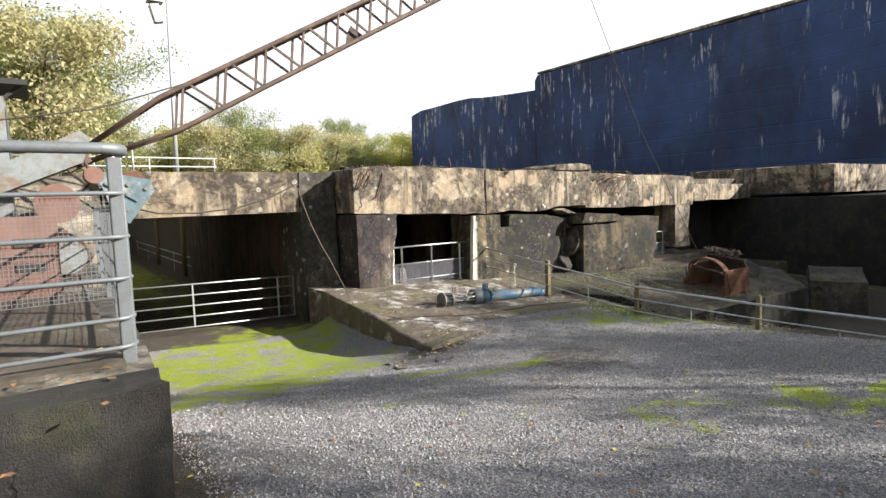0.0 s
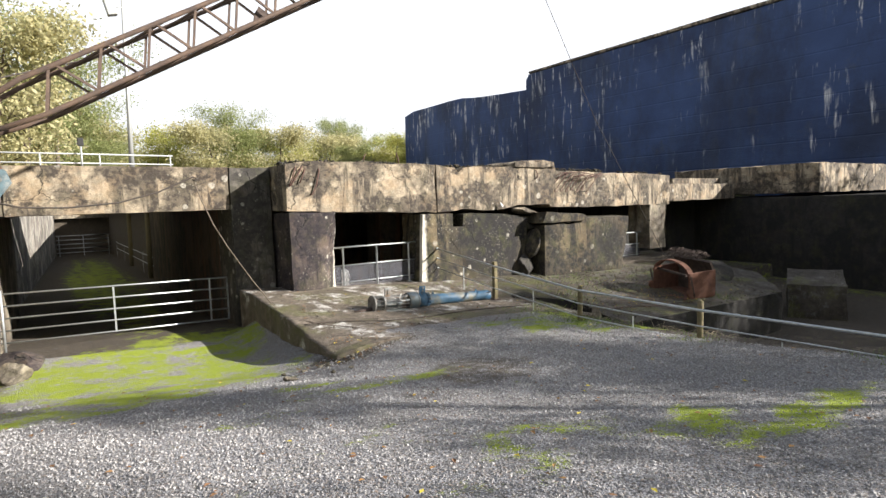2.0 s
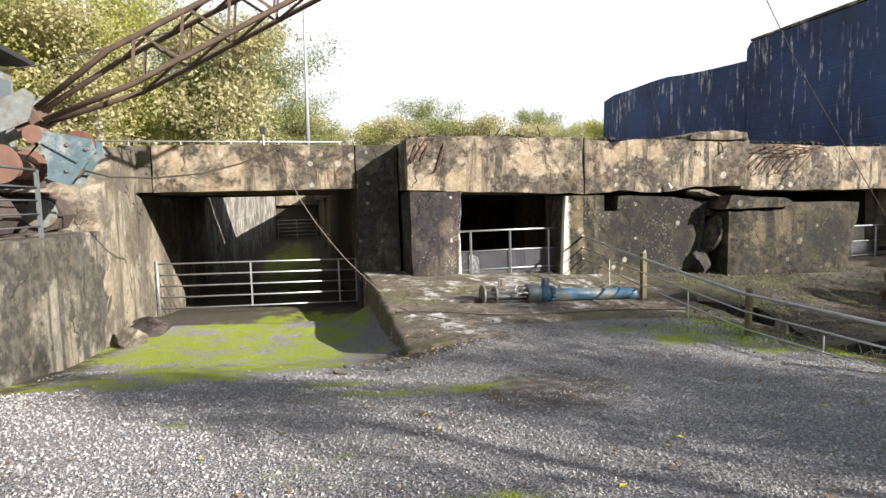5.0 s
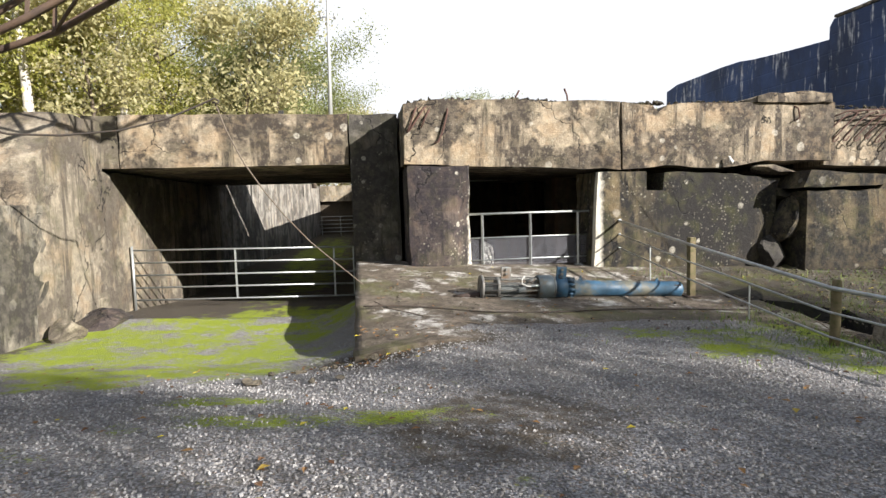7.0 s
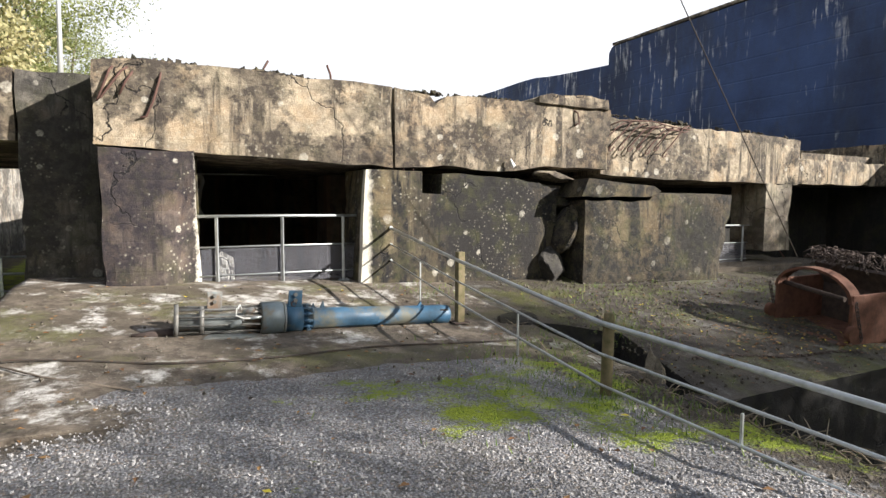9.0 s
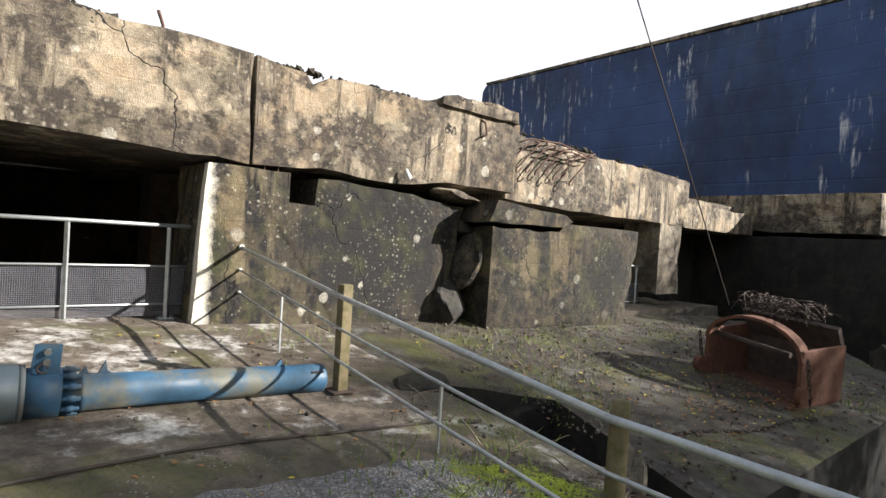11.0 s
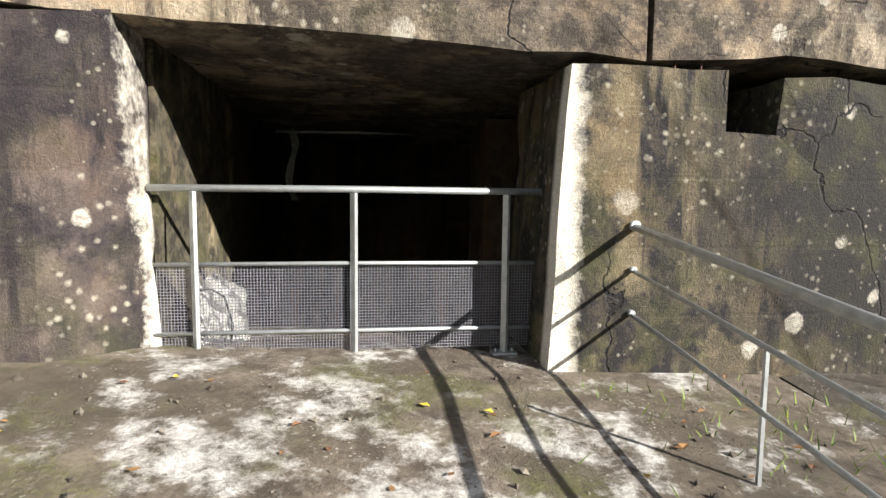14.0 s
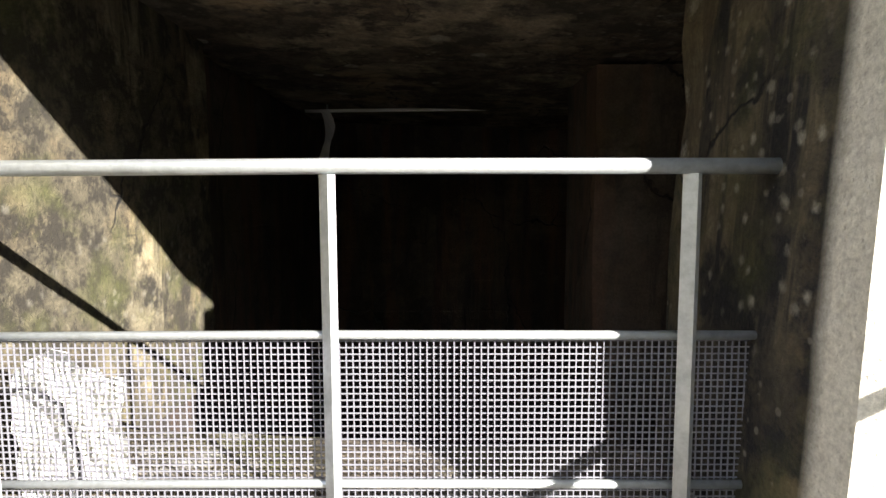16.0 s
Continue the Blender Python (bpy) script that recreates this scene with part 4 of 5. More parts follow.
for y in (32.5, 41.0):
    p = thing("gallery_prop", "brown timber prop under the gallery roof", "post", "props in the gallery")
    part("timber", tube_bm([(6.55, y, -1.4), (6.55, y, 2.32)], [0.19, 0.17], 10), WOOD, p)
side_rail = thing("gallery_rail", "thin steel rail between the gallery props", "railing")
for z in (-0.1, -0.55):
    part("bar", tube_bm([(6.6, 30.0, z), (6.6, 52.0, z)], 0.03, 6), STEEL, side_rail)
for y in (36.0, 46.0, 51.5):
    part("upright", bar_bm((6.6, y, -1.3), (6.6, y, 0.0), 0.05, 0.05, None, (0, 1, 0)), STEEL, side_rail)

# ---- plateau: lamp and railing ----
lamp = thing("floodlight_pole", "tall grey pole with a floodlight behind the bridge", "lamp")
part("pole", tube_bm([(5.3, 26.3, 3.8), (5.35, 26.3, 7.0), (5.4, 26.3, 11.4)], [0.11, 0.07, 0.04], 12), LAMPGREY, lamp)
head = part("floodlight", box_bm(4.75, 5.1, 26.0, 26.35, 10.2, 10.95, 0.03), LAMPGREY, lamp)
head.data.transform(Matrix.Translation((4.95, 26.2, 10.6)) @ Matrix.Rotation(radians(-14), 4, "Y") @ Matrix.Translation((-4.95, -26.2, -10.6)))
part("visor", box_bm(4.6, 5.2, 25.9, 26.4, 11.0, 11.05, 0.01), LAMPGREY, head)
part("bracket", tube_bm([(5.05, 26.25, 10.6), (5.4, 26.3, 10.6)], 0.03, 8), LAMPGREY, lamp)
part("cross_arm", tube_bm([(5.05, 26.3, 9.1), (5.7, 26.3, 9.15)], 0.03, 8), LAMPGREY, lamp)
for x in (5.1, 5.65):
    part("fitting", tube_bm([(x, 26.3, 9.05), (x, 26.3, 9.28)], 0.05, 8), LAMPGREY, lamp)
prail = thing("plateau_railing", "white-grey tubular railing on the plateau behind the bridge", "railing")
for z in (4.6, 4.25):
    part("rail", tube_bm([(-4.0, 25.2, z), (6.7, 25.2, z - 0.05)], 0.03, 8), LAMPGREY, prail)
for x in (-3.5, -1.6, 0.3, 2.2, 4.1, 6.6):
    part("post", tube_bm([(x, 25.2, 3.7), (x, 25.2, 4.6)], 0.03, 8), LAMPGREY, prail)
marker = thing("marker_post", "slim dark-topped marker post on the plateau", "post")
part("pole", tube_bm([(3.5, 25.0, 3.8), (3.5, 25.0, 5.0)], 0.035, 8), LAMPGREY, marker)
part("box", box_bm(3.4, 3.6, 24.93, 25.07, 4.85, 5.15, 0.02), BLACKRUBBER, marker, "small dark box")

# ---- fence on the retaining wall ----
wf = thing("wall_fence", "grey tubular safety fence with wire mesh on the retaining wall", "fence")
part("corner_post", box_bm(0.77, 0.85, 3.70, 3.78, 1.52, 2.82, 0.006), SHADEGALV, wf)
for z, r in ((2.87, 0.036), (2.6, 0.014), (2.33, 0.014), (2.07, 0.014), (1.82, 0.014), (1.64, 0.014)):
    bend = [(0.86 - 0.12 + 0.12 * math.sin(a), 3.66 + 0.12 - 0.12 * math.cos(a), z) for a in [k * math.pi / 10 for k in range(6)]]
    end = [(0.86, 3.95, z)] if r > 0.02 else [(0.86, 3.8, z)]
    part("rail", tube_bm([(-5.5, 3.66, z), (0.6, 3.66, z)] + bend + end, r, 10), SHADEGALV, wf)
bm = bmesh.new()
for k in range(44):
    x = 0.74 - k * 0.025
    bar_bm((x, 3.70, 1.95), (x, 3.70, 2.58), 0.003, 0.003, bm, (0, 1, 0))
for k in range(26):
    z = 1.95 + k * 0.025
    bar_bm((-0.34, 3.702, z), (0.76, 3.702, z), 0.003, 0.003, bm)
part("wire_mesh", bm, SHADEGALV, wf, "square wire mesh panel")
for x in (-1.4, -3.4):
    part("post", box_bm(x - 0.03, x + 0.03, 3.7, 3.76, 1.52, 2.85, 0.004), SHADEGALV, wf)
sf = thing("wall_fence", "grey tubular fence along the edge of the retaining wall", "fence")
SIDE = [(0.86, 4.0), (0.92, 5.5), (0.97, 6.95), (1.03, 8.4), (1.09, 9.85)]
for z in (2.52, 2.27, 2.08, 1.88, 1.7):
    part("rail", tube_bm([(x, y, z) for x, y in SIDE], 0.02 if z > 2.5 else 0.013, 8), SHADEGALV, sf)
for x, y in SIDE:
    part("post", bar_bm((x, y, 1.5), (x, y, 2.53), 0.05, 0.05, None, (0, 1, 0)), SHADEGALV, sf)
bm = bmesh.new()
for (xa, ya), (xb, yb) in zip(SIDE[:2], SIDE[1:3]):
    for k in range(46):
        t = k / 45
        x, y = xa + (xb - xa) * t - 0.03, ya + (yb - ya) * t
        bar_bm((x, y, 1.72), (x, y, 2.5), 0.003, 0.003, bm, (0, 1, 0))
    for k in range(26):
        bar_bm((xa - 0.03, ya, 1.72 + k * 0.031), (xb - 0.03, yb, 1.72 + k * 0.031), 0.003, 0.003, bm)
part("wire_mesh", bm, SHADEGALV, sf, "square wire mesh along the wall edge")


# ---- crane ----
def build_crane():
    crane = thing("crawler_crane", "old grey crawler crane with a rusty lattice boom", "crane")
    base, tip = Vector((0.9, 10.3, 3.28)), Vector((11.7, 9.98, 9.35))
    along = (tip - base).normalized()
    side = along.cross(Vector((0, 0, 1))).normalized()
    up = side.cross(along).normalized()
    L = (tip - base).length

    def at(d, s, u):
        return base + along * d + side * s + up * u

    def half(d):
        taper = clamp01(d / 1.6) * clamp01((L - d) / 1.8)
        return 0.30 * (0.25 + 0.75 * taper), 0.29 * (0.25 + 0.75 * taper)

    boom = part("boom", bar_bm(at(-0.15, 0, 0), at(0.2, 0, 0), 0.5, 0.25), BOOM, crane, "rusty lattice boom")
    stations = [0.15, 1.6] + [1.6 + (L - 3.4) * k / 11 for k in range(1, 12)] + [L]
    for s in (-1, 1):
        for u in (-1, 1):
            part("chord", tube_bm([at(d, s * half(d)[0], u * half(d)[1]) for d in stations], 0.05, 4), BOOM, boom)
    for k, (a, b) in enumerate(zip(stations[1:-1], stations[2:])):
        ha, hb = half(a), half(b)
        m = (a + b) / 2
        hm = half(m)
        for s in (-1, 1):
            part("lacing", bar_bm(at(a, s * ha[0], -ha[1]), at(m, s * hm[0], hm[1]), 0.038, 0.038), BOOM, boom)
            part("lacing", bar_bm(at(m + 0.09, s * hm[0], hm[1]), at(b, s * hb[0], -hb[1]), 0.038, 0.038), BOOM, boom)
        for u in (-1, 1):
            part("lacing", bar_bm(at(a, -ha[0], u * ha[1]), at(b, hb[0], u * hb[1]), 0.032, 0.032), BOOM, boom)
    part("sheave", disc_bm(at(L, 0, 0), side, 0.26, 0.08, 24), RUSTDARK, boom)
    part("gusset", plate_bm([(0, 0), (0.5, 0), (0.32, 0.3), (0.16, 0.2)], "y", 0, 0.02), RUSTDARK, boom).matrix_basis = Matrix.Translation(at(5.4, -0.28, -0.28)) @ Matrix.Rotation(-math.atan2(along.z, along.x), 4, "Y")
    for s in (-1, 1):
        part("foot_plate", plate_bm([(-0.35, 2.75), (-0.2, 2.72), (1.0, 3.24), (1.12, 3.62), (0.98, 3.72), (-0.3, 3.05)], "y", 10.3 + s * 0.33, 0.03), GREYPAINT, crane, "grey painted boom foot plate")
    # cab and housing
    cab = part("cab", worn(box_bm(-1.0, 0.08, 10.75, 11.85, 2.35, 4.3), 0.6, 0.02, 0.005, 3), GREYPAINT, crane, "grey cab with dusty windows")
    part("window", box_bm(-0.8, -0.08, 10.735, 10.748, 3.35, 4.15, 0.003), GLASS.mat, cab)
    part("window", box_bm(0.082, 0.095, 10.87, 11.73, 3.3, 4.15, 0.003), GLASS.mat, cab)
    part("visor", worn(box_bm(-1.1, 0.4, 10.6, 12.0, 4.46, 4.56), 0.5, 0.02, 0.004, 6), BLACKRUBBER, cab, "dark overhanging roof visor")
    part("post", bar_bm((0.06, 10.8, 4.26), (0.3, 10.8, 4.48), 0.05, 0.05), BLACKRUBBER, cab)
    part("housing", worn(box_bm(-4.6, -1.05, 9.0, 11.7, 2.4, 4.2), 0.8, 0.04, 0.01, 5), GREYPAINT, crane, "grey engine housing")
    part("turntable", disc_bm((-1.6, 10.3, 2.28), (0, 0, 1), 0.95, 0.2, 28), RUSTDARK, crane)
    part("deck", box_bm(-4.0, 0.55, 9.1, 11.6, 2.32, 2.44, 0.01), RUSTDARK, crane)
    winch = part("winch_drum", tube_bm([(0.62, 9.85, 2.62), (0.62, 10.75, 2.62)], 0.2, 20), REDBROWN, crane, "faded red winch drum")
    for y in (9.85, 10.75):
        part("drum_flange", disc_bm((0.62, y, 2.62), (0, 1, 0), 0.29, 0.03, 24), REDBROWN, winch)
    for y in (9.05, 11.05):
        track = part("track", prism_bm([(-4.1, 1.62), (-3.85, 1.55), (0.55, 1.55), (0.85, 1.62), (0.98, 1.85), (0.85, 2.1), (0.6, 2.2), (-3.85, 2.2), (-4.15, 2.05), (-4.25, 1.85)], "y", y, y + 0.5), RUSTDARK, crane, "rusty crawler track")
        part("track_frame", prism_bm([(-3.7, 1.7), (0.4, 1.7), (0.72, 1.82), (0.72, 1.95), (0.4, 2.06), (-3.7, 2.06)], "y", y - 0.05, y + 0.02), GREYPAINT, track)
        for k in range(30):
            part("shoe", box_bm(-3.9 + k * 0.155, -3.79 + k * 0.155, y - 0.03, y + 0.53, 2.2, 2.235, 0.008), RUST, track)
        for k in range(6):
            part("roller", disc_bm((-3.4 + k * 0.75, y - 0.03, 1.68), (0, 1, 0), 0.11, 0.06, 14), RUSTDARK, track)
        part("idler", disc_bm((0.66, y - 0.04, 1.88), (0, 1, 0), 0.24, 0.08, 22), GREYPAINT, track)
    # pendant line from cab to boom
    pts = [(-1.5, 9.9, 3.75), (0.0, 9.92, 3.82), (1.2, 9.95, 4.05), tuple(at(2.6, -0.3, 0.3))]
    part("pendant_line", tube_bm(pts, 0.012, 6), WIRE, crane)
    # hoist line down to the dragline bucket
    part("hoist_line", tube_bm([tuple(at(L, 0, 0.2)), (15.1, 10.2, 4.5), (18.1, 10.05, 0.45)], 0.009, 6), WIRE, crane, "dark hoist wire")


build_crane()

hook = thing("pulley_block", "worn teal steel pulley block hanging under the boom", "pulley block", at=pose(1.45, 9.98, 2.76, 0, 24, 0))
for y in (-0.2, 0.2):
    pl = part("side_plate", plate_bm([(-0.42, 0.16), (-0.30, 0.22), (0.30, 0.36), (0.42, 0.22), (0.28, -0.40), (-0.02, -0.42), (-0.10, -0.2)], "y", y, 0.025), TEALPAINT, hook, "teal triangular side plate")
    part("rib", bar_bm((-0.25, y - 0.03, 0.06), (0.26, y - 0.03, -0.02), 0.03, 0.04), TEALPAINT, pl)
    for x, z in ((0.05, 0.16), (0.18, -0.2), (0.3, 0.2)):
        part("bolt", tube_bm([(x, y - 0.04, z), (x, y + 0.04, z)], 0.03, 8), BAREMETAL, pl)
for x, z, r in ((0.12, 0.22, 0.2), (0.08, -0.16, 0.22)):
    part("sheave", disc_bm((x, 0, z), (0, 1, 0), r, 0.12, 26), RUST, hook)
part("roller", tube_bm([(-0.42, -0.22, 0.12), (-0.42, 0.22, 0.12)], 0.13, 18), REDBROWN, hook, "faded red roller")
part("link", tube_bm([(-0.42, 0, 0.12), (-0.8, 0.0, 0.45)], 0.025, 8), RUSTDARK, hook)
part("chain", tube_bm([(-0.42, 0.1, 0.0), (-0.5, 0.1, -0.28), (-0.2, 0.1, -0.36), (0.05, 0.1, -0.36)], 0.016, 6), RUSTDARK, hook)

ballast = thing("ballast_block", "faded red cast ballast block on the crane platform", "ballast")
part("casting", worn(box_bm(-0.75, 0.56, 7.3, 8.1, 1.52, 2.46), 0.3, 0.03, 0.01, 4), REDBROWN, ballast)
for x in (-0.35, 0.15):
    for z in (1.85, 2.12):
        part("recess", box_bm(x, x + 0.28, 7.283, 7.30, z, z + 0.10, 0.004), RUSTDARK, ballast)
part("seam", box_bm(-0.75, 0.56, 7.285, 7.30, 2.02, 2.035, 0.003), RUSTDARK, ballast)


# ---- dragline bucket ----
def build_bucket():
    b = thing("dragline_bucket", "rusty dragline bucket with teeth resting on the slab", "excavator bucket", at=pose(18.15, 9.5, -0.76, 3, 4, -101) @ Matrix.Diagonal((1.0, 1.0, 1.15, 1)))
    # the mouth looks along -y of the bucket; walls 4 cm thick
    part("floor_plate", box_bm(-0.7, 0.7, -0.55, 0.6, 0.0, 0.06, 0.01), RUST, b)
    part("side_plate", box_bm(-0.72, -0.66, -0.42, 0.62, 0.03, 0.72, 0.015), RUST, b)
    part("side_plate", box_bm(0.66, 0.72, -0.42, 0.62, 0.03, 0.72, 0.015), RUST, b)
    back = prism_bm([(0.58, 0.02), (0.66, 0.02), (0.66, 0.62), (0.45, 0.95), (0.38, 0.92), (0.58, 0.6)], "x", -0.7, 0.7)
    part("back_plate", back, RUSTDARK, b)
    arch = [(-0.70 * math.cos(a), -0.38, 0.6 + 0.38 * math.sin(a)) for a in [k * math.pi / 14 for k in range(15)]]
    rim = [(0.94, -0.44), (1.03, -0.44), (1.03, -0.26), (0.94, -0.26)]
    bm = bmesh.new()
    rows = [[bm.verts.new((x * k, y + (q - 0.0), 0.6 + (z - 0.6) * k)) for k, q in rim] for x, y, z in [(p[0], 0.0, p[2]) for p in arch]]
    for r, q in zip(rows, rows[1:]):
        for k in range(4):
            bm.faces.new((r[k], r[(k + 1) % 4], q[(k + 1) % 4], q[k]))
    bmesh.ops.recalc_face_normals(bm, faces=bm.faces)
    part("arch", bm, RUST, b, "heavy curved arch over the mouth")
    part("cross_bar", tube_bm([(-0.66, -0.3, 0.66), (0.5, -0.32, 0.62)], 0.035, 10), RUSTDARK, b)
    part("lip", box_bm(-0.74, 0.74, -0.64, -0.5, 0.0, 0.09, 0.02), RUST, b)
    for k in range(5):
        x = -0.62 + k * 0.31
        part("tooth", prism_bm([(-0.60, 0.10), (-0.60, 0.0), (-0.86, -0.03), (-0.88, 0.0)], "x", x - 0.06, x + 0.06), RUSTDARK, b)
    for s in (-1, 1):
        part("drag_lug", disc_bm((s * 0.76, -0.45, 0.22), (1, 0, 0), 0.1, 0.09, 16), RUST, b)
        bm = bmesh.new()
        for k in range(9):
            c = Vector((s * 0.80, -0.46 + 0.02 * k, 0.62 - 0.06 * k))
            tube_bm([c + Vector((0.02 * math.cos(a) * (k % 2), 0.02 * math.cos(a) * (1 - k % 2), 0.045 * math.sin(a))) for a in [j * math.pi / 4 for j in range(9)]], 0.009, 5, bm)
        part("chain", bm, RUSTDARK, b)
    rng = random.Random(5)
    bm = bmesh.new()
    for k in range(110):
        c = Vector((rng.uniform(-0.55, 0.5), rng.uniform(0.0, 0.5), 0.98 + rng.random() * 0.14))
        d = Vector((rng.uniform(-1, 1), rng.uniform(-1, 1), rng.uniform(-0.2, 0.5))) * 0.22
        tube_bm([c - d, c + Vector((0, 0, 0.09)), c + d], 0.007, 5, bm)
    part("wire_tangle", bm, RUSTDARK, b, "tangle of old wire on top")["kind"] = "stuff"


build_bucket()
chain = thing("drag_chain", "long rusty chain lying on the slab before the bucket", "chain")
for k in range(42):
    t = k / 41
    bm = bmesh.new()
    x, y = 14.4 + 2.9 * t, 9.05 - 0.5 * t + 0.06 * math.sin(9 * t)
    z = -0.15 - 0.025 * (x - 13) - 0.115 * (13.2 - y) + 0.02
    c = Vector((x, y, z))
    tube_bm([c + Vector((0.045 * math.cos(a), 0.022 * math.sin(a) * (k % 2), 0.022 * math.sin(a) * (1 - k % 2))) for a in [j * math.pi / 4 for j in range(9)]], 0.008, 5, bm)
    part("link", bm, RUSTDARK, chain)


# ---- cables, rebar ----
wire = thing("wire_rope", "stiff frayed wire rope arching from the pulley block to the apron", "wire rope")
part("upper_strand", tube_bm([(1.55, 10.05, 2.55), (2.0, 10.12, 2.42), (2.6, 10.18, 2.40), (3.3, 10.2, 2.46), (3.9, 10.25, 2.62), (4.3, 10.28, 2.80), (4.5, 10.3, 2.89), (4.56, 10.28, 2.86), (4.55, 10.26, 2.82), (4.48, 10.28, 2.84)], 0.014, 8), WIRE, wire, "dark upper strand with a curled end")
part("lower_strand", tube_bm([(4.5, 10.3, 2.86), (4.62, 10.33, 2.48), (4.82, 10.42, 2.02), (5.06, 10.55, 1.62), (5.31, 10.7, 1.26), (5.62, 11.0, 0.86), (5.95, 11.4, 0.5), (6.18, 11.75, 0.25)] + [(x, y, lerp_table(y, FALL) - 0.045 * x + 0.02) for x, y in ((6.4, 11.9), (6.5, 11.3), (6.54, 10.74), (6.8, 10.25), (7.2, 9.83), (7.9, 9.26))], 0.010, 8), ROPE, wire, "pale lower strand")
cable = thing("ground_cable", "thin dark cable lying across the concrete apron", "cable")
pts = []
for k in range(24):
    x = 6.4 + 6.0 * k / 23
    y = 10.35 - 0.35 * smooth(6.4, 8.2, x) + 0.12 * math.sin(k * 0.5) * (1 - k / 40) - 0.05
    pts.append((x, y, lerp_table(y, FALL) - 0.045 * x + 0.045))
part("strand", tube_bm(pts, 0.012, 6), WIRE, cable)


def rebar(label, lines, r=0.012):
    t = thing("rebar", label, "rebar", "bent reinforcing bars")
    for pts in lines:
        part("bar", tube_bm(pts, r, 6), RUSTBAR, t)


rebar("two rusty reinforcing bars bent down over the beam", [
    [(7.62, 13.6, 3.36), (7.55, 13.48, 3.25), (7.44, 13.47, 2.95), (7.38, 13.48, 2.8), (7.43, 13.47, 2.85), (7.7, 13.47, 3.25), (7.82, 13.6, 3.37)],
    [(8.22, 13.6, 3.36), (8.2, 13.48, 3.2), (8.1, 13.46, 2.85), (8.0, 13.48, 2.62), (7.92, 13.47, 2.6)],
    [(7.9, 13.6, 3.37), (7.75, 13.46, 3.1), (7.66, 13.47, 2.9)]], 0.018)
rng = random.Random(11)
lines = []
for k in range(8):
    x, a, b = 17.15 + 0.27 * k, rng.uniform(-0.06, 0.06), rng.uniform(-0.09, 0.09)
    lines.append([(x + 0.75, 13.9, 3.2 + a * 0.3), (x + 0.45, 13.66, 3.2 + a), (x + 0.2, 13.6, 3.14 + a), (x - 0.02, 13.58, 3.0 + b), (x - 0.3, 13.6, 2.72 + b), (x - 0.42, 13.62, 2.6 + b), (x - 0.42, 13.63, 2.54 + b), (x - 0.34, 13.63, 2.55 + b), (x - 0.27, 13.63, 2.63 + b)])
lines.append([(16.95, 13.7, 3.05), (17.3, 13.58, 3.2), (18.2, 13.56, 3.24), (18.9, 13.6, 3.16), (19.6, 13.7, 3.15)])
lines.append([(17.9, 13.6, 3.08), (18.6, 13.57, 3.12), (19.3, 13.62, 3.06), (19.45, 13.65, 3.1)])
rebar("rusty reinforcing bars curling out of the broken beam", lines, 0.016)
rebar("short reinforcing bars standing on top of the beam", [[(9.75, 14.0, 3.4), (9.76, 14.0, 3.6), (9.84, 14.0, 3.74)]], 0.02)
rebar("short reinforcing bars standing on top of the beam", [[(10.92, 14.0, 3.4), (10.9, 14.0, 3.62), (10.84, 14.0, 3.78)]], 0.02)
rebar("bent reinforcing bar in the cracked beam", [[(15.9, 13.6, 3.35), (15.98, 13.46, 3.25), (16.02, 13.45, 3.05), (15.9, 13.46, 2.98)]], 0.018)
rebar("short bars holding a plate on the wall block", [[(12.12, 13.6, 1.9), (12.13, 13.58, 2.06)], [(12.3, 13.6, 1.88), (12.32, 13.58, 2.04), (12.2, 13.56, 2.05)]], 0.010)
rebar("kinked bar at the foot of the broken pier", [[(23.6, 14.0, 0.14), (23.75, 13.9, -0.1), (23.5, 13.85, -0.2), (24.2, 13.7, -0.42)]], 0.02)


# ---- rubble ----
def rubble(label, at, size, material, seed, group=""):
    bm = bmesh.new()
    bmesh.ops.create_icosphere(bm, subdivisions=3, radius=1.0)
    rng = random.Random(seed)
    cuts = [(Vector((rng.uniform(-1, 1), rng.uniform(-1, 1), rng.uniform(-1, 1))).normalized(), rng.uniform(0.5, 0.8)) for _ in range(9)]
    for v in bm.verts:
        for n, d in cuts:
            over = v.co.dot(n) - d
            if over > 0:
                v.co -= n * over
        v.co += v.normal * 0.07 * noise.fractal(v.co * 2.5 + Vector((seed, 0, 0)), 1, 2, 3)
        v.co = Vector((v.co.x * size[0], v.co.y * size[1], v.co.z * size[2]))
    ob = new("rubble_block", mesh_of("rubble_block", bm))
    ob.data.materials.append(material)
    ob.matrix_basis = at
    return tagged(ob, label, "rubble", group)


rubble("rounded concrete lump wedged beside the wall block", pose(15.36, 13.4, 0.1, 0, 0, 20), (0.38, 0.26, 0.42), CONCRETE_SHADE, 3)
rubble("concrete chunk caught in the crack above the tilted block", pose(15.55, 13.6, 1.92, 0, 6, 0), (0.55, 0.45, 0.13), CONCRETE, 5)
rubble("concrete chunk wedged in the gap", pose(15.62, 13.42, 0.85, 0, 12, 0), (0.26, 0.4, 0.55), CONCRETE_BLOCK, 6)
rubble("small concrete chunk lodged high in the gap", pose(15.66, 13.6, 1.38, 0, -15, 30), (0.2, 0.35, 0.16), CONCRETE_TILT, 7)
rubble("broken rubble heap at the foot of the abutment", pose(1.55, 13.2, -0.72, 0, 0, 10), (0.62, 0.8, 0.34), CONCRETE_PIER, 8)
rubble("pale concrete stone near the gate", pose(1.65, 11.9, -0.5, 0, 0, 60), (0.3, 0.25, 0.26), CONCRETE_PALE, 9)
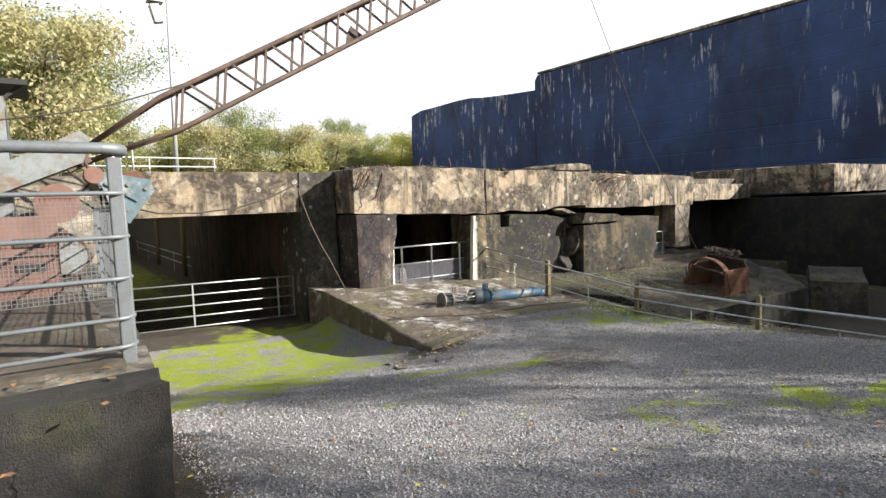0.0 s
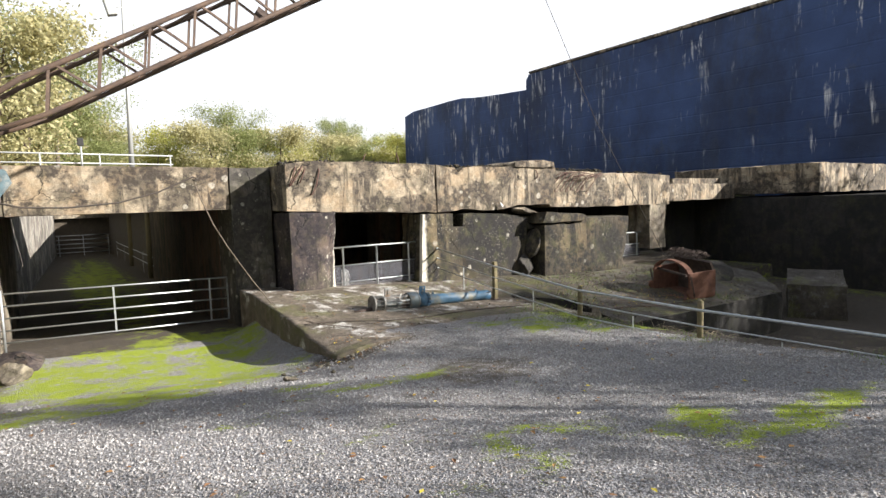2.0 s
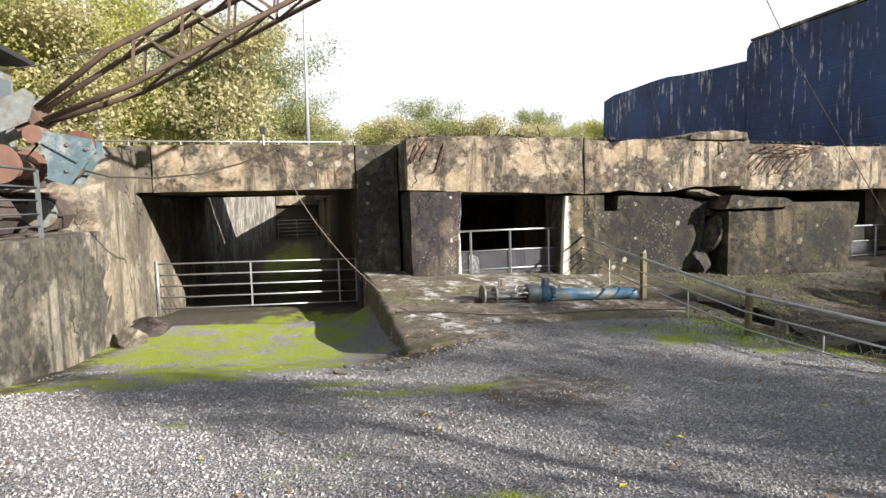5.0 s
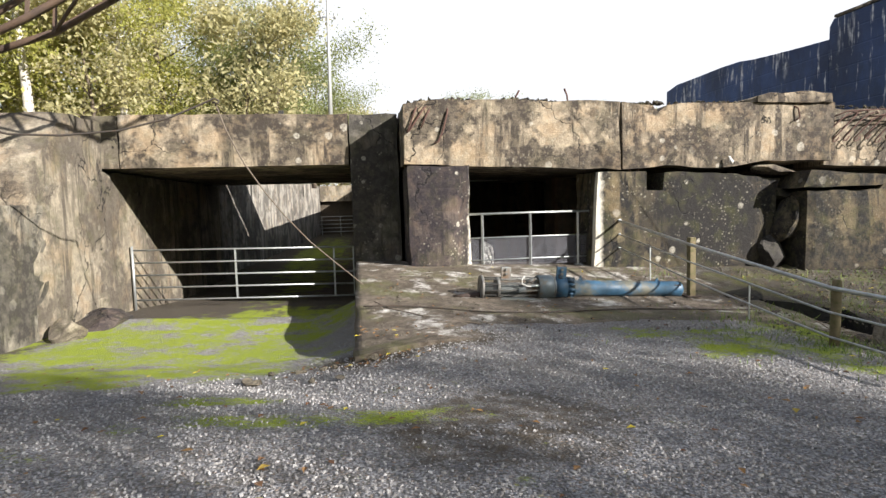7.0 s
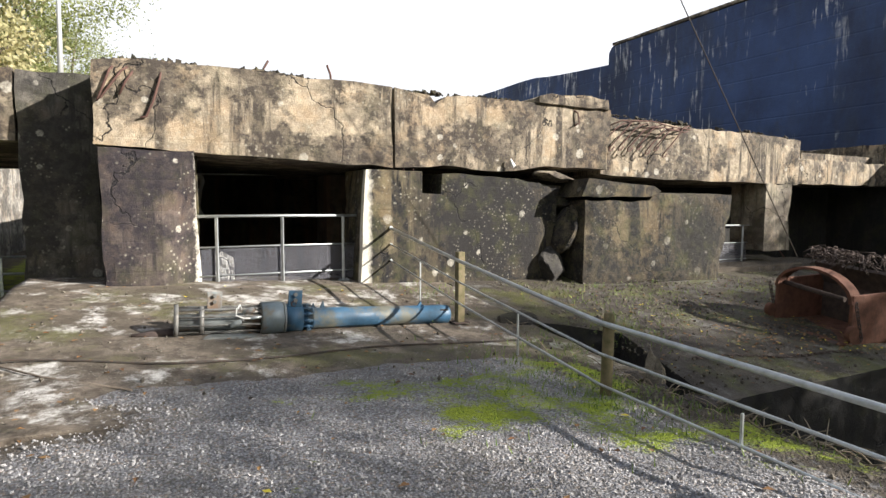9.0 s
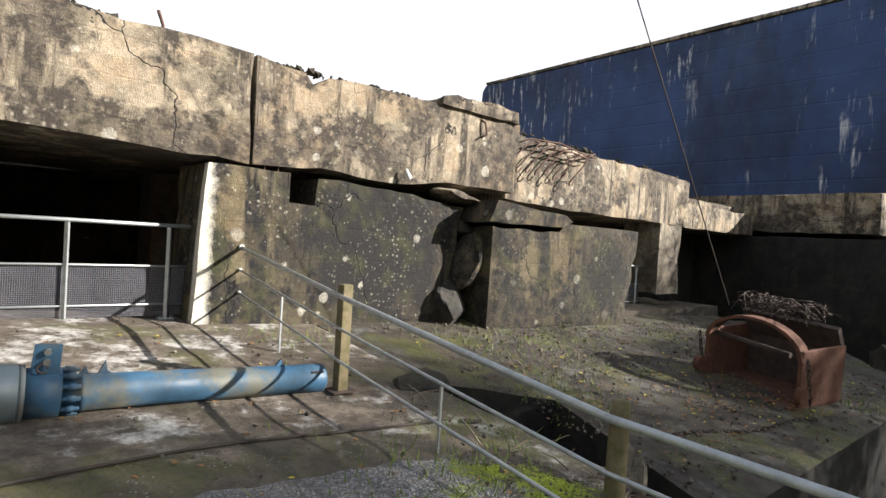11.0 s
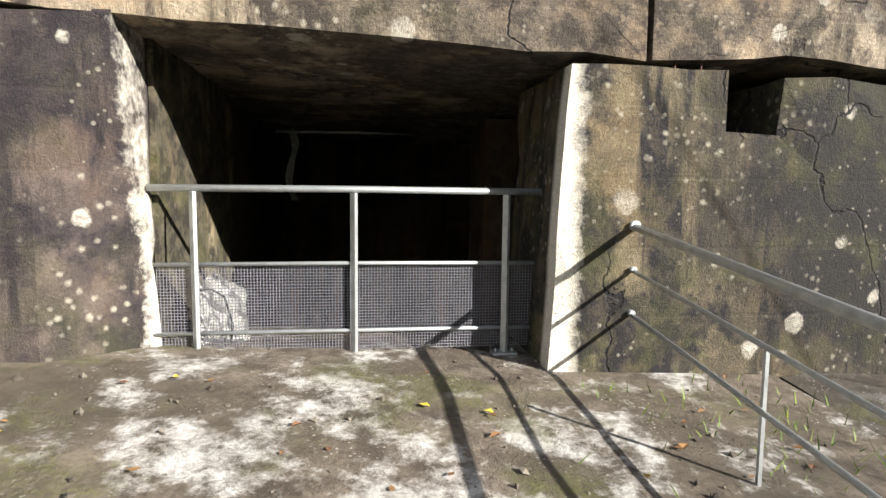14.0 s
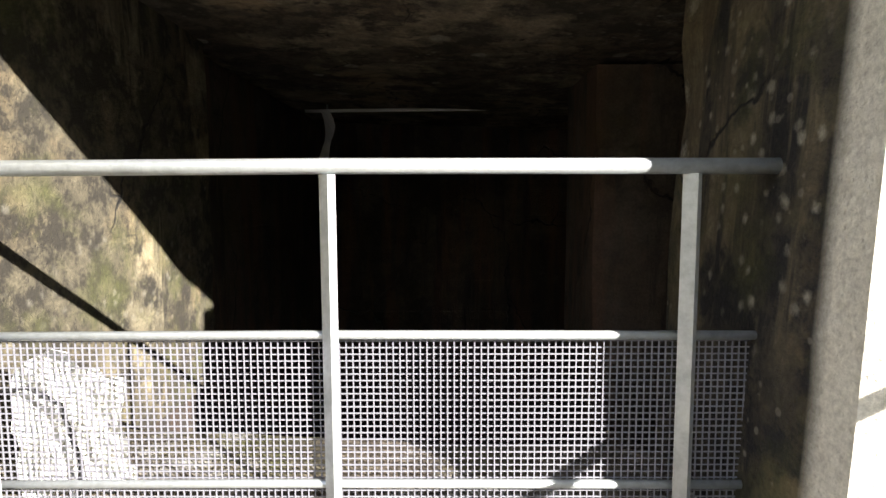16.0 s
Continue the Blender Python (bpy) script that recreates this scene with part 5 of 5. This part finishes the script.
rubble("broken concrete lump at the edge of the apron", pose(12.75, 10.9, -0.35, 0, 8, 30), (0.55, 0.35, 0.2), CONCRETE_DARK, 12)
rubble("upright broken concrete stump in the trench", pose(13.3, 8.75, -0.7, 0, 0, 0), (0.12, 0.2, 0.38), CONCRETE_PALE, 14)
pit_block = new("rubble_block", mesh_of("rubble_block", worn(prism_bm([(-1.5, -1.0), (1.4, -1.1), (1.55, 0.55), (0.5, 1.0), (-1.1, 0.75)], "y", -0.9, 0.9), 0.3, 0.08, 0.05, 71)))
pit_block.data.materials.append(SLAB)
pit_block.matrix_basis = pose(25.4, 8.7, -1.65, 0, -6, 25)
tagged(pit_block, "large angular mossy block lying in the pit", "rubble")
rubble("slab fragment lying behind the bucket", pose(21.6, 10.8, -0.62, 0, -8, 20), (1.6, 1.0, 0.4), CONCRETE_DARK, 18)
rubble("slab fragment lying at the corner of the slab", pose(23.3, 11.8, -0.6, 0, 6, 50), (1.2, 0.8, 0.35), CONCRETE_DARK, 19)
for k in range(14):
    r = random.Random(100 + k)
    x, y = r.uniform(12.5, 14.2), r.uniform(5.2, 10.5)
    rubble("small broken stones on the bank by the pit", pose(x, y, yard(x, y) + 0.04, 0, 0, r.uniform(0, 360)), (r.uniform(0.08, 0.22), r.uniform(0.08, 0.2), r.uniform(0.05, 0.12)), CONCRETE_PIER, 30 + k, "loose stones on the bank")
for k in range(10):
    r = random.Random(200 + k)
    x, y = r.uniform(5.2, 6.9), r.uniform(7.6, 8.7)
    rubble("crumbled concrete lumps at the tip of the apron", pose(x, y, yard(x, y) + 0.02, 0, 0, r.uniform(0, 360)), (r.uniform(0.03, 0.1), r.uniform(0.03, 0.08), r.uniform(0.02, 0.05)), CONCRETE_PALE, 60 + k, "crumbled lumps at the apron")


# ---- trees ----
def leaf_material(name, a, b, c):
    n = Nodes(name, 0.6)
    col = n.mix(n.island(), a, b)
    col = n.mix(n.ramp(n.noise(0.6, 3, 0.6), 0.45, 0.65), col, c)
    n.colour(col)
    glow = n.add("ShaderNodeBsdfTranslucent")
    n.link(col, glow.inputs["Color"])
    both = n.add("ShaderNodeMixShader")
    both.inputs[0].default_value = 0.52
    n.link(n.bsdf.outputs[0], both.inputs[1])
    n.link(glow.outputs[0], both.inputs[2])
    n.link(both.outputs[0], n.tree.nodes["Material Output"].inputs["Surface"])
    return n.mat


LEAF_YELLOW = leaf_material("yellow_green_leaves", (0.30, 0.32, 0.085), (0.48, 0.44, 0.12), (0.34, 0.35, 0.09))
LEAF_GREEN = leaf_material("green_leaves", (0.19, 0.23, 0.085), (0.33, 0.35, 0.14), (0.26, 0.28, 0.115))
LEAF_OLIVE = leaf_material("olive_leaves", (0.36, 0.35, 0.18), (0.54, 0.48, 0.26), (0.44, 0.41, 0.22))
BARK = plain("bark", (0.13, 0.10, 0.075), (0.06, 0.05, 0.04), 0.9, 0.0, 6, 0.8, 0.7)
BIRCH = plain("birch_bark", (0.55, 0.52, 0.47), (0.12, 0.11, 0.10), 0.8, 0.0, 5, 0.6, 0.4)


def build_tree(label, tall, spread, count, leaf, leaves, bark, seed, lift=0.25):
    """A tree at the origin: a tapered trunk with limbs, and a crown of small leaves in clumps."""
    rng = random.Random(seed)
    t = thing("tree", label, "tree", "trees round the yard")
    bm = bmesh.new()
    lean = Vector((rng.uniform(-0.06, 0.06), rng.uniform(-0.06, 0.06), 0))
    spine = [Vector((0, 0, -0.4)) + (Vector((0, 0, 1)) + lean * k * 0.3) * (tall * 0.92 + 0.4) * k / 8 for k in range(9)]
    r0 = 0.017 * tall + 0.03
    tube_bm(spine, [r0 * (1 - 0.88 * k / 8) for k in range(9)], 8, bm)
    tips = []
    for k in range(int(11 + tall)):
        h = lift + (0.97 - lift) * rng.random()
        p = spine[min(8, int(h * 8))].lerp(spine[min(8, int(h * 8) + 1)], h * 8 % 1)
        a = rng.uniform(0, 2 * math.pi)
        reach = spread * (0.35 + 0.75 * math.sin(math.pi * clamp01((h - lift) / (1.05 - lift)) ** 0.75)) * rng.uniform(0.65, 1.1)
        d = Vector((math.cos(a), math.sin(a), rng.uniform(0.25, 0.8))).normalized()
        q = p + d * reach * 0.55 + Vector((0, 0, 0.05 * reach))
        e = p + d * reach + Vector((rng.uniform(-0.2, 0.2), rng.uniform(-0.2, 0.2), rng.uniform(-0.1, 0.25))) * reach
        rr = r0 * 0.32 * (1.1 - h)
        tube_bm([p, q, e], [rr, rr * 0.6, rr * 0.15], 5, bm, False)
        tips += [(q, 0.5), (e, 1.0), (q.lerp(e, 0.5), 0.8)]
        for _ in range(2):
            f = q.lerp(e, rng.random()) + Vector((rng.uniform(-1, 1), rng.uniform(-1, 1), rng.uniform(-0.4, 0.7))) * reach * 0.35
            tube_bm([q, f], [rr * 0.4, rr * 0.1], 4, bm, False)
            tips.append((f, 0.9))
    part("trunk", bm, bark, t)
    gen = np.random.default_rng(seed)
    w = np.array([s for _, s in tips])
    pick = gen.choice(len(tips), count, p=w / w.sum())
    centre = np.array([tuple(p) for p, _ in tips])[pick]
    c = centre + gen.normal(0, 1, (count, 3)) * spread * np.array([0.17, 0.17, 0.13])
    u = gen.normal(0, 1, (count, 3))
    u /= np.linalg.norm(u, axis=1)[:, None]
    v = np.cross(u, gen.normal(0, 1, (count, 3)))
    v /= np.linalg.norm(v, axis=1)[:, None]
    s = leaf * gen.uniform(0.6, 1.3, (count, 1))
    verts = np.stack([c - u * s, c + v * s * 0.5 - u * s * 0.1, c + u * s, c - v * s * 0.5 + u * s * 0.1], 1).reshape(-1, 3)
    me = bpy.data.meshes.new("crown")
    me.from_pydata(verts.tolist(), [], np.arange(count * 4).reshape(-1, 4).tolist())
    part("crown", me, leaves, t)
    return t


kinds = [
    build_tree("tall autumn tree with yellow-green leaves behind the trench", 12.0, 3.6, 22000, 0.08, LEAF_YELLOW, BARK, 1),
    build_tree("leafy green tree at the back of the yard", 10.5, 3.4, 22000, 0.08, LEAF_GREEN, BARK, 2),
    build_tree("slender birch with white trunk and yellow leaves", 12.5, 2.4, 7000, 0.09, LEAF_YELLOW, BIRCH, 3, 0.35),
    build_tree("olive-green bushy tree in the distant belt", 8.5, 3.6, 9000, 0.13, LEAF_OLIVE, BARK, 4, 0.08),
    build_tree("light green bushy tree in the distant belt", 9.0, 3.4, 9000, 0.13, LEAF_YELLOW, BARK, 5, 0.08),
]
first = [pose(-3.5, 34, 3.6, 0, 0, 0), pose(1.5, 37, 3.6, 0, 0, 0), pose(-6.4, 27.0, 3.2, 0, 0, 0), pose(-16, 62, 3.4, 0, 0, 0), pose(-9, 66, 3.4, 0, 0, 0)]
for t, m in zip(kinds, first):
    t.matrix_basis = m
rng = random.Random(21)
NEAR = [(0, -7.5, 33.5), (1, -1.0, 40), (0, -11, 37), (1, -14, 32), (2, -4.0, 30), (0, -6, 44), (1, 3.0, 46), (3, 0.5, 33.5), (3, -5, 29.5), (4, -9.5, 29), (1, -17, 40), (0, -2, 48),
        (1, -9, 22), (0, -14, 24), (2, -11.5, 18.5), (4, -16, 17)]
for k, x, y in NEAR:
    s = rng.uniform(0.8, 1.02)
    copy_thing(kinds[k], pose(x, y, 3.2, 0, 0, rng.uniform(0, 360)) @ Matrix.Diagonal((s, s, s, 1)))
for k in range(46):
    x = -22 + 2.05 * k + rng.uniform(-1, 1)
    y = 72 + rng.uniform(-8, 14) + 0.12 * x
    s = rng.uniform(0.75, 1.15) * (1.0 if x > 0 else 1.15)
    copy_thing(kinds[rng.choice((3, 3, 4, 1, 4))], pose(x, y, 3.4, 0, 0, rng.uniform(0, 360)) @ Matrix.Diagonal((s * 1.25, s * 1.25, s, 1)))
for x, y, s in ((47.5, 98, 1.5), (51, 101, 1.45), (56, 104, 1.3)):
    copy_thing(kinds[1], pose(x, y, 3.4, 0, 0, x * 31) @ Matrix.Diagonal((s * 0.8, s * 0.8, s, 1)))
# trees behind the camera that shade the yard
for k, x, y, s in ((1, 20.0, -5.4, 0.78), (0, 23.4, -5.4, 0.52), (2, 14.2, -9.2, 0.85), (1, 30.0, -5.0, 0.85), (0, 34.0, -3.2, 0.8), (4, 27.0, -7.5, 0.8), (2, 17.0, -12.0, 0.7), (2, 17.8, -6.8, 0.8), (0, 37.0, -3.0, 0.75), (1, 42.0, -1.0, 0.85), (0, 27.8, -3.0, 0.8), (2, 24.4, -3.0, 0.78)):
    copy_thing(kinds[k], pose(x, y, yard(min(x, 12), -4) - 0.2, 0, 0, x * 17) @ Matrix.Diagonal((s, s, s, 1)))


# unseen woods added behind and beside the path to hold back sky light
for k in range(34):
    a = math.pi * (0.86 + 1.14 * k / 33)
    far = 30 + 9 * (k % 3) + rng.uniform(-2, 2) + 10 * smooth(0.55, 0.95, math.cos(a - 1.745 * math.pi))
    x, y, s = 8 + far * math.cos(a), 0 + far * math.sin(a), rng.uniform(1.0, 1.25)
    copy_thing(kinds[(1, 3, 0, 4)[k % 4]], pose(x, y, 0.8, 0, 0, rng.uniform(0, 360)) @ Matrix.Diagonal((s * 1.3, s * 1.3, s, 1)))


# ---- loose gravel, leaves and grass ----
def ground_z(x, y):
    return height(x, y) + 0.022 * noise.fractal((x * 0.8, y * 0.8, 0), 1, 2, 4)


def scatter_stones():
    n = Nodes("loose_gravel", 0.9)
    r = n.island()
    c = n.mix(r, (0.14, 0.14, 0.15), (0.50, 0.49, 0.49))
    c = n.mix(n.ramp(n.noise(40, 4, 0.7), 0.4, 0.7, 0, 0.5), c, (0.2, 0.17, 0.13))
    n.colour(c)
    gen = np.random.default_rng(3)
    octa = np.array([(1, 0, 0), (-1, 0, 0), (0, 1, 0), (0, -1, 0), (0, 0, 1), (0, 0, -1)], float)
    tris = np.array([(0, 2, 4), (2, 1, 4), (1, 3, 4), (3, 0, 4), (2, 0, 5), (1, 2, 5), (3, 1, 5), (0, 3, 5)])
    verts, faces, count = [], [], 0
    xs, ys = gen.uniform(-0.5, 11.9, 200000), gen.uniform(-1.0, 9.7, 200000)
    keep = gen.random(200000)
    for x, y, q in zip(xs, ys, keep):
        if count >= 80000 or (x < 1.3 and y > 2.8):
            continue
        if q < 0.9 * clamp01(moss_at(x, y)) + 0.45 * smooth(6, 9.5, y) + 0.75 * dirt_at(x, y) or (x > 6.1 and y > 9.2):
            continue
        s = 0.0065 + 0.0095 * gen.random() ** 2
        m = gen.normal(0, 1, (3, 3))
        m, _ = np.linalg.qr(m)
        p = (octa * gen.uniform(0.65, 1.25, (6, 1)) * np.array([1.2, 1.0, 0.7]) * s) @ m
        p += (x, y, ground_z(x, y) + 0.35 * s)
        verts.append(p)
        faces.append(tris + 6 * count)
        count += 1
    me = bpy.data.meshes.new("gravel")
    me.from_pydata(np.concatenate(verts).tolist(), [], np.concatenate(faces).tolist())
    me.materials.append(n.mat)
    return tagged(new("gravel", me), "loose grey and pale gravel stones on the yard", "gravel", kind="stuff")


scatter_stones()


def scatter_leaves():
    n = Nodes("fallen_leaf", 0.8)
    r = n.island()
    c = n.mix(r, (0.13, 0.06, 0.03), (0.30, 0.17, 0.06))
    n.colour(n.mix(n.ramp(r, 0.9, 0.92), c, (0.55, 0.45, 0.05)))
    rng = random.Random(8)
    verts, faces = [], []
    spots = [(rng.uniform(0, 12), rng.uniform(-0.5, 9.5)) for _ in range(420)] + [(rng.gauss(6.6, 0.5), rng.gauss(8.4, 0.5)) for _ in range(80)]
    spots += [(rng.uniform(6.6, 12.5), rng.uniform(9.6, 13.5)) for _ in range(130)] + [(rng.uniform(-2.0, 0.7), rng.uniform(3.3, 9)) for _ in range(500)]
    spots += [(rng.gauss(17.2, 1.3), rng.gauss(9.5, 0.6)) for _ in range(420)] + [(rng.uniform(13.8, 21.5), rng.uniform(8.6, 12.6)) for _ in range(420)]
    for x, y in spots:
        z = ground_z(x, y) + 0.012
        if x > 13.6 and y > 8.1:
            z = -0.15 - 0.025 * (x - 13) - 0.115 * (13.2 - y) + 0.02
        if 6.3 < x < 12.9 and y > 8.5:
            z = lerp_table(y, FALL) - 0.045 * x + 0.045
        if x < 0.75:
            z = 1.55
        a, s, b = rng.uniform(0, 6.28), rng.uniform(0.018, 0.042), rng.uniform(0, 0.02)
        u, v = Vector((math.cos(a), math.sin(a), 0)) * s, Vector((-math.sin(a), math.cos(a), 0)) * s * 0.6
        k = len(verts)
        o = Vector((x, y, z))
        verts += [o - u, o + v + Vector((0, 0, b)), o + u + Vector((0, 0, b * 0.5)), o - v + Vector((0, 0, b))]
        faces += [(k, k + 1, k + 2), (k, k + 2, k + 3)]
    me = bpy.data.meshes.new("fallen_leaves")
    me.from_pydata([tuple(v) for v in verts], [], faces)
    me.materials.append(n.mat)
    return tagged(new("fallen_leaves", me), "scattered brown and yellow fallen leaves", "leaves", kind="stuff")


scatter_leaves()


def scatter_grass():
    n = Nodes("grass_blade", 0.7)
    n.colour(n.mix(n.island(), (0.06, 0.13, 0.012), (0.20, 0.26, 0.04)))
    rng = random.Random(9)
    verts, faces = [], []
    clumps = [(11.85, 7.9, 0.25, 260), (11.6, 8.7, 0.4, 300), (11.9, 7.2, 0.3, 160), (11.2, 8.2, 0.7, 240), (12.3, 9.5, 0.4, 160), (11.9, 5.2, 0.3, 120), (11.9, 2.2, 0.3, 160),
              (12.6, 7.6, 0.5, 200), (12.4, 12.6, 0.5, 160), (16.3, 3.2, 1.5, 500), (13.0, 6.3, 0.6, 160), (18.9, 8.6, 0.35, 200), (15.2, 11.6, 0.8, 320), (16.8, 12.2, 0.9, 320), (14.6, 10.2, 0.5, 200), (19.5, 11.5, 0.9, 260), (21.0, 2.6, 1.8, 500)]
    for cx, cy, r, count in clumps:
        for _ in range(count):
            x, y = rng.gauss(cx, r), rng.gauss(cy, r)
            z = ground_z(x, y) - 0.01
            if x > 13.6 and y > 8.1:
                z = -0.15 - 0.025 * (x - 13) - 0.115 * (13.2 - y)
            elif x > 6.3 and y > 9.0 and x < 12.9:
                z = lerp_table(y, FALL) - 0.045 * x + 0.02
            h, a = rng.uniform(0.03, 0.11), rng.uniform(0, 6.28)
            w = Vector((math.cos(a), math.sin(a), 0)) * 0.005
            tip = Vector((rng.gauss(0, 0.035), rng.gauss(0, 0.035), h))
            o = Vector((x, y, z))
            k = len(verts)
            verts += [o - w, o + w, o + tip * 0.55 + w * 0.7, o + tip]
            faces += [(k, k + 1, k + 2), (k, k + 2, k + 3)]
    me = bpy.data.meshes.new("grass")
    me.from_pydata([tuple(v) for v in verts], [], faces)
    me.materials.append(n.mat)
    return tagged(new("grass", me), "short green grass tufts round the fence posts", "grass", kind="stuff")


scatter_grass()


def scatter_debris():
    n = Nodes("concrete_crumbs", 0.95)
    n.colour(n.mix(n.island(), (0.04, 0.032, 0.024), (0.17, 0.15, 0.12)))
    gen = np.random.default_rng(12)
    octa = np.array([(1, 0, 0), (-1, 0, 0), (0, 1, 0), (0, -1, 0), (0, 0, 1), (0, 0, -1)], float)
    tris = np.array([(0, 2, 4), (2, 1, 4), (1, 3, 4), (3, 0, 4), (2, 0, 5), (1, 2, 5), (3, 1, 5), (0, 3, 5)])
    verts, faces = [], []
    for k in range(9000):
        if k % 3 == 0:
            x, y = gen.uniform(6.4, 12.7), gen.uniform(8.7, 14.2)
            z = lerp_table(y, FALL) - 0.045 * x + 0.03
        elif k % 3 == 1:
            x, y = gen.uniform(13.7, 23.0), 8.2 + 5.4 * gen.random()
            z = -0.15 - 0.025 * (x - 13) - 0.115 * (13.2 - y)
        else:
            x, y = gen.uniform(11.9, 14.5), gen.uniform(1.0, 10.5)
            z = ground_z(x, y)
        if (y > 13.3 and not 8.7 < x < 11.3) or (k % 3 == 0 and k % 9):
            continue
        s = 0.005 + 0.022 * gen.random() ** 5 + (0.010 if k % 3 == 1 else 0.004 if k % 3 else 0.0)
        m, _ = np.linalg.qr(gen.normal(0, 1, (3, 3)))
        p = (octa * gen.uniform(0.6, 1.3, (6, 1)) * s) @ m + (x, y, z + 0.3 * s)
        faces.append(tris + 6 * len(verts))
        verts.append(p)
    me = bpy.data.meshes.new("debris")
    me.from_pydata(np.concatenate(verts).tolist(), [], np.concatenate(faces).tolist())
    me.materials.append(n.mat)
    return tagged(new("debris", me), "small crumbs of concrete and stone on the slabs", "debris", kind="stuff")


scatter_debris()


def scatter_twigs():
    n = Nodes("dry_twigs", 0.9)
    n.colour(n.mix(n.island(), (0.12, 0.09, 0.06), (0.30, 0.25, 0.18)))
    rng = random.Random(31)
    bm = bmesh.new()
    for _ in range(520):
        x, y = rng.gauss(13.1, 0.4), rng.uniform(5.0, 11.2)
        z = ground_z(x, y) + 0.03
        a, l = rng.uniform(0, 6.28), rng.uniform(0.1, 0.35)
        d = Vector((math.cos(a), math.sin(a), rng.uniform(-0.1, 0.5))) * l
        o = Vector((x, y, z))
        tube_bm([o, o + d * 0.5 + Vector((0, 0, 0.02)), o + d], [0.006, 0.005, 0.002], 4, bm, False)
    me = mesh_of("twigs", bm)
    me.materials.append(n.mat)
    return tagged(new("twigs", me), "dry grey twigs on the bank beside the pit", "twigs", kind="stuff")


scatter_twigs()


def scatter_roof_rubble():
    """Crumbled concrete along the broken upper edges of the beams."""
    gen = np.random.default_rng(17)
    octa = np.array([(1, 0, 0), (-1, 0, 0), (0, 1, 0), (0, -1, 0), (0, 0, 1), (0, 0, -1)], float)
    tris = np.array([(0, 2, 4), (2, 1, 4), (1, 3, 4), (3, 0, 4), (2, 0, 5), (1, 2, 5), (3, 1, 5), (0, 3, 5)])
    verts, faces = [], []
    for k in range(2600):
        x = gen.uniform(7.45, 23.8)
        y = 13.62 + 1.6 * gen.random() ** 1.5 + (0.33 if x > 16.9 else 0)
        z = (3.46 if x < 11.9 else 3.39) - 0.028 * max(0.0, x - 16.9)
        if 14.9 < x < 16.9 and y < 15.3:
            continue
        patch = noise.noise((x * 1.1, y, 4.0))
        if patch < -0.05:
            continue
        s = 0.02 + 0.075 * gen.random() ** 2.2 * (0.6 + patch)
        m, _ = np.linalg.qr(gen.normal(0, 1, (3, 3)))
        p = (octa * gen.uniform(0.6, 1.3, (6, 1)) * s) @ m + (x, y, z + 0.25 * s)
        faces.append(tris + 6 * len(verts))
        verts.append(p)
    me = bpy.data.meshes.new("roof_rubble")
    me.from_pydata(np.concatenate(verts).tolist(), [], np.concatenate(faces).tolist())
    me.materials.append(CONCRETE_DARK)
    return tagged(new("roof_rubble", me), "dark crumbled rubble lying along the top of the beams", "rubble", kind="stuff")


scatter_roof_rubble()
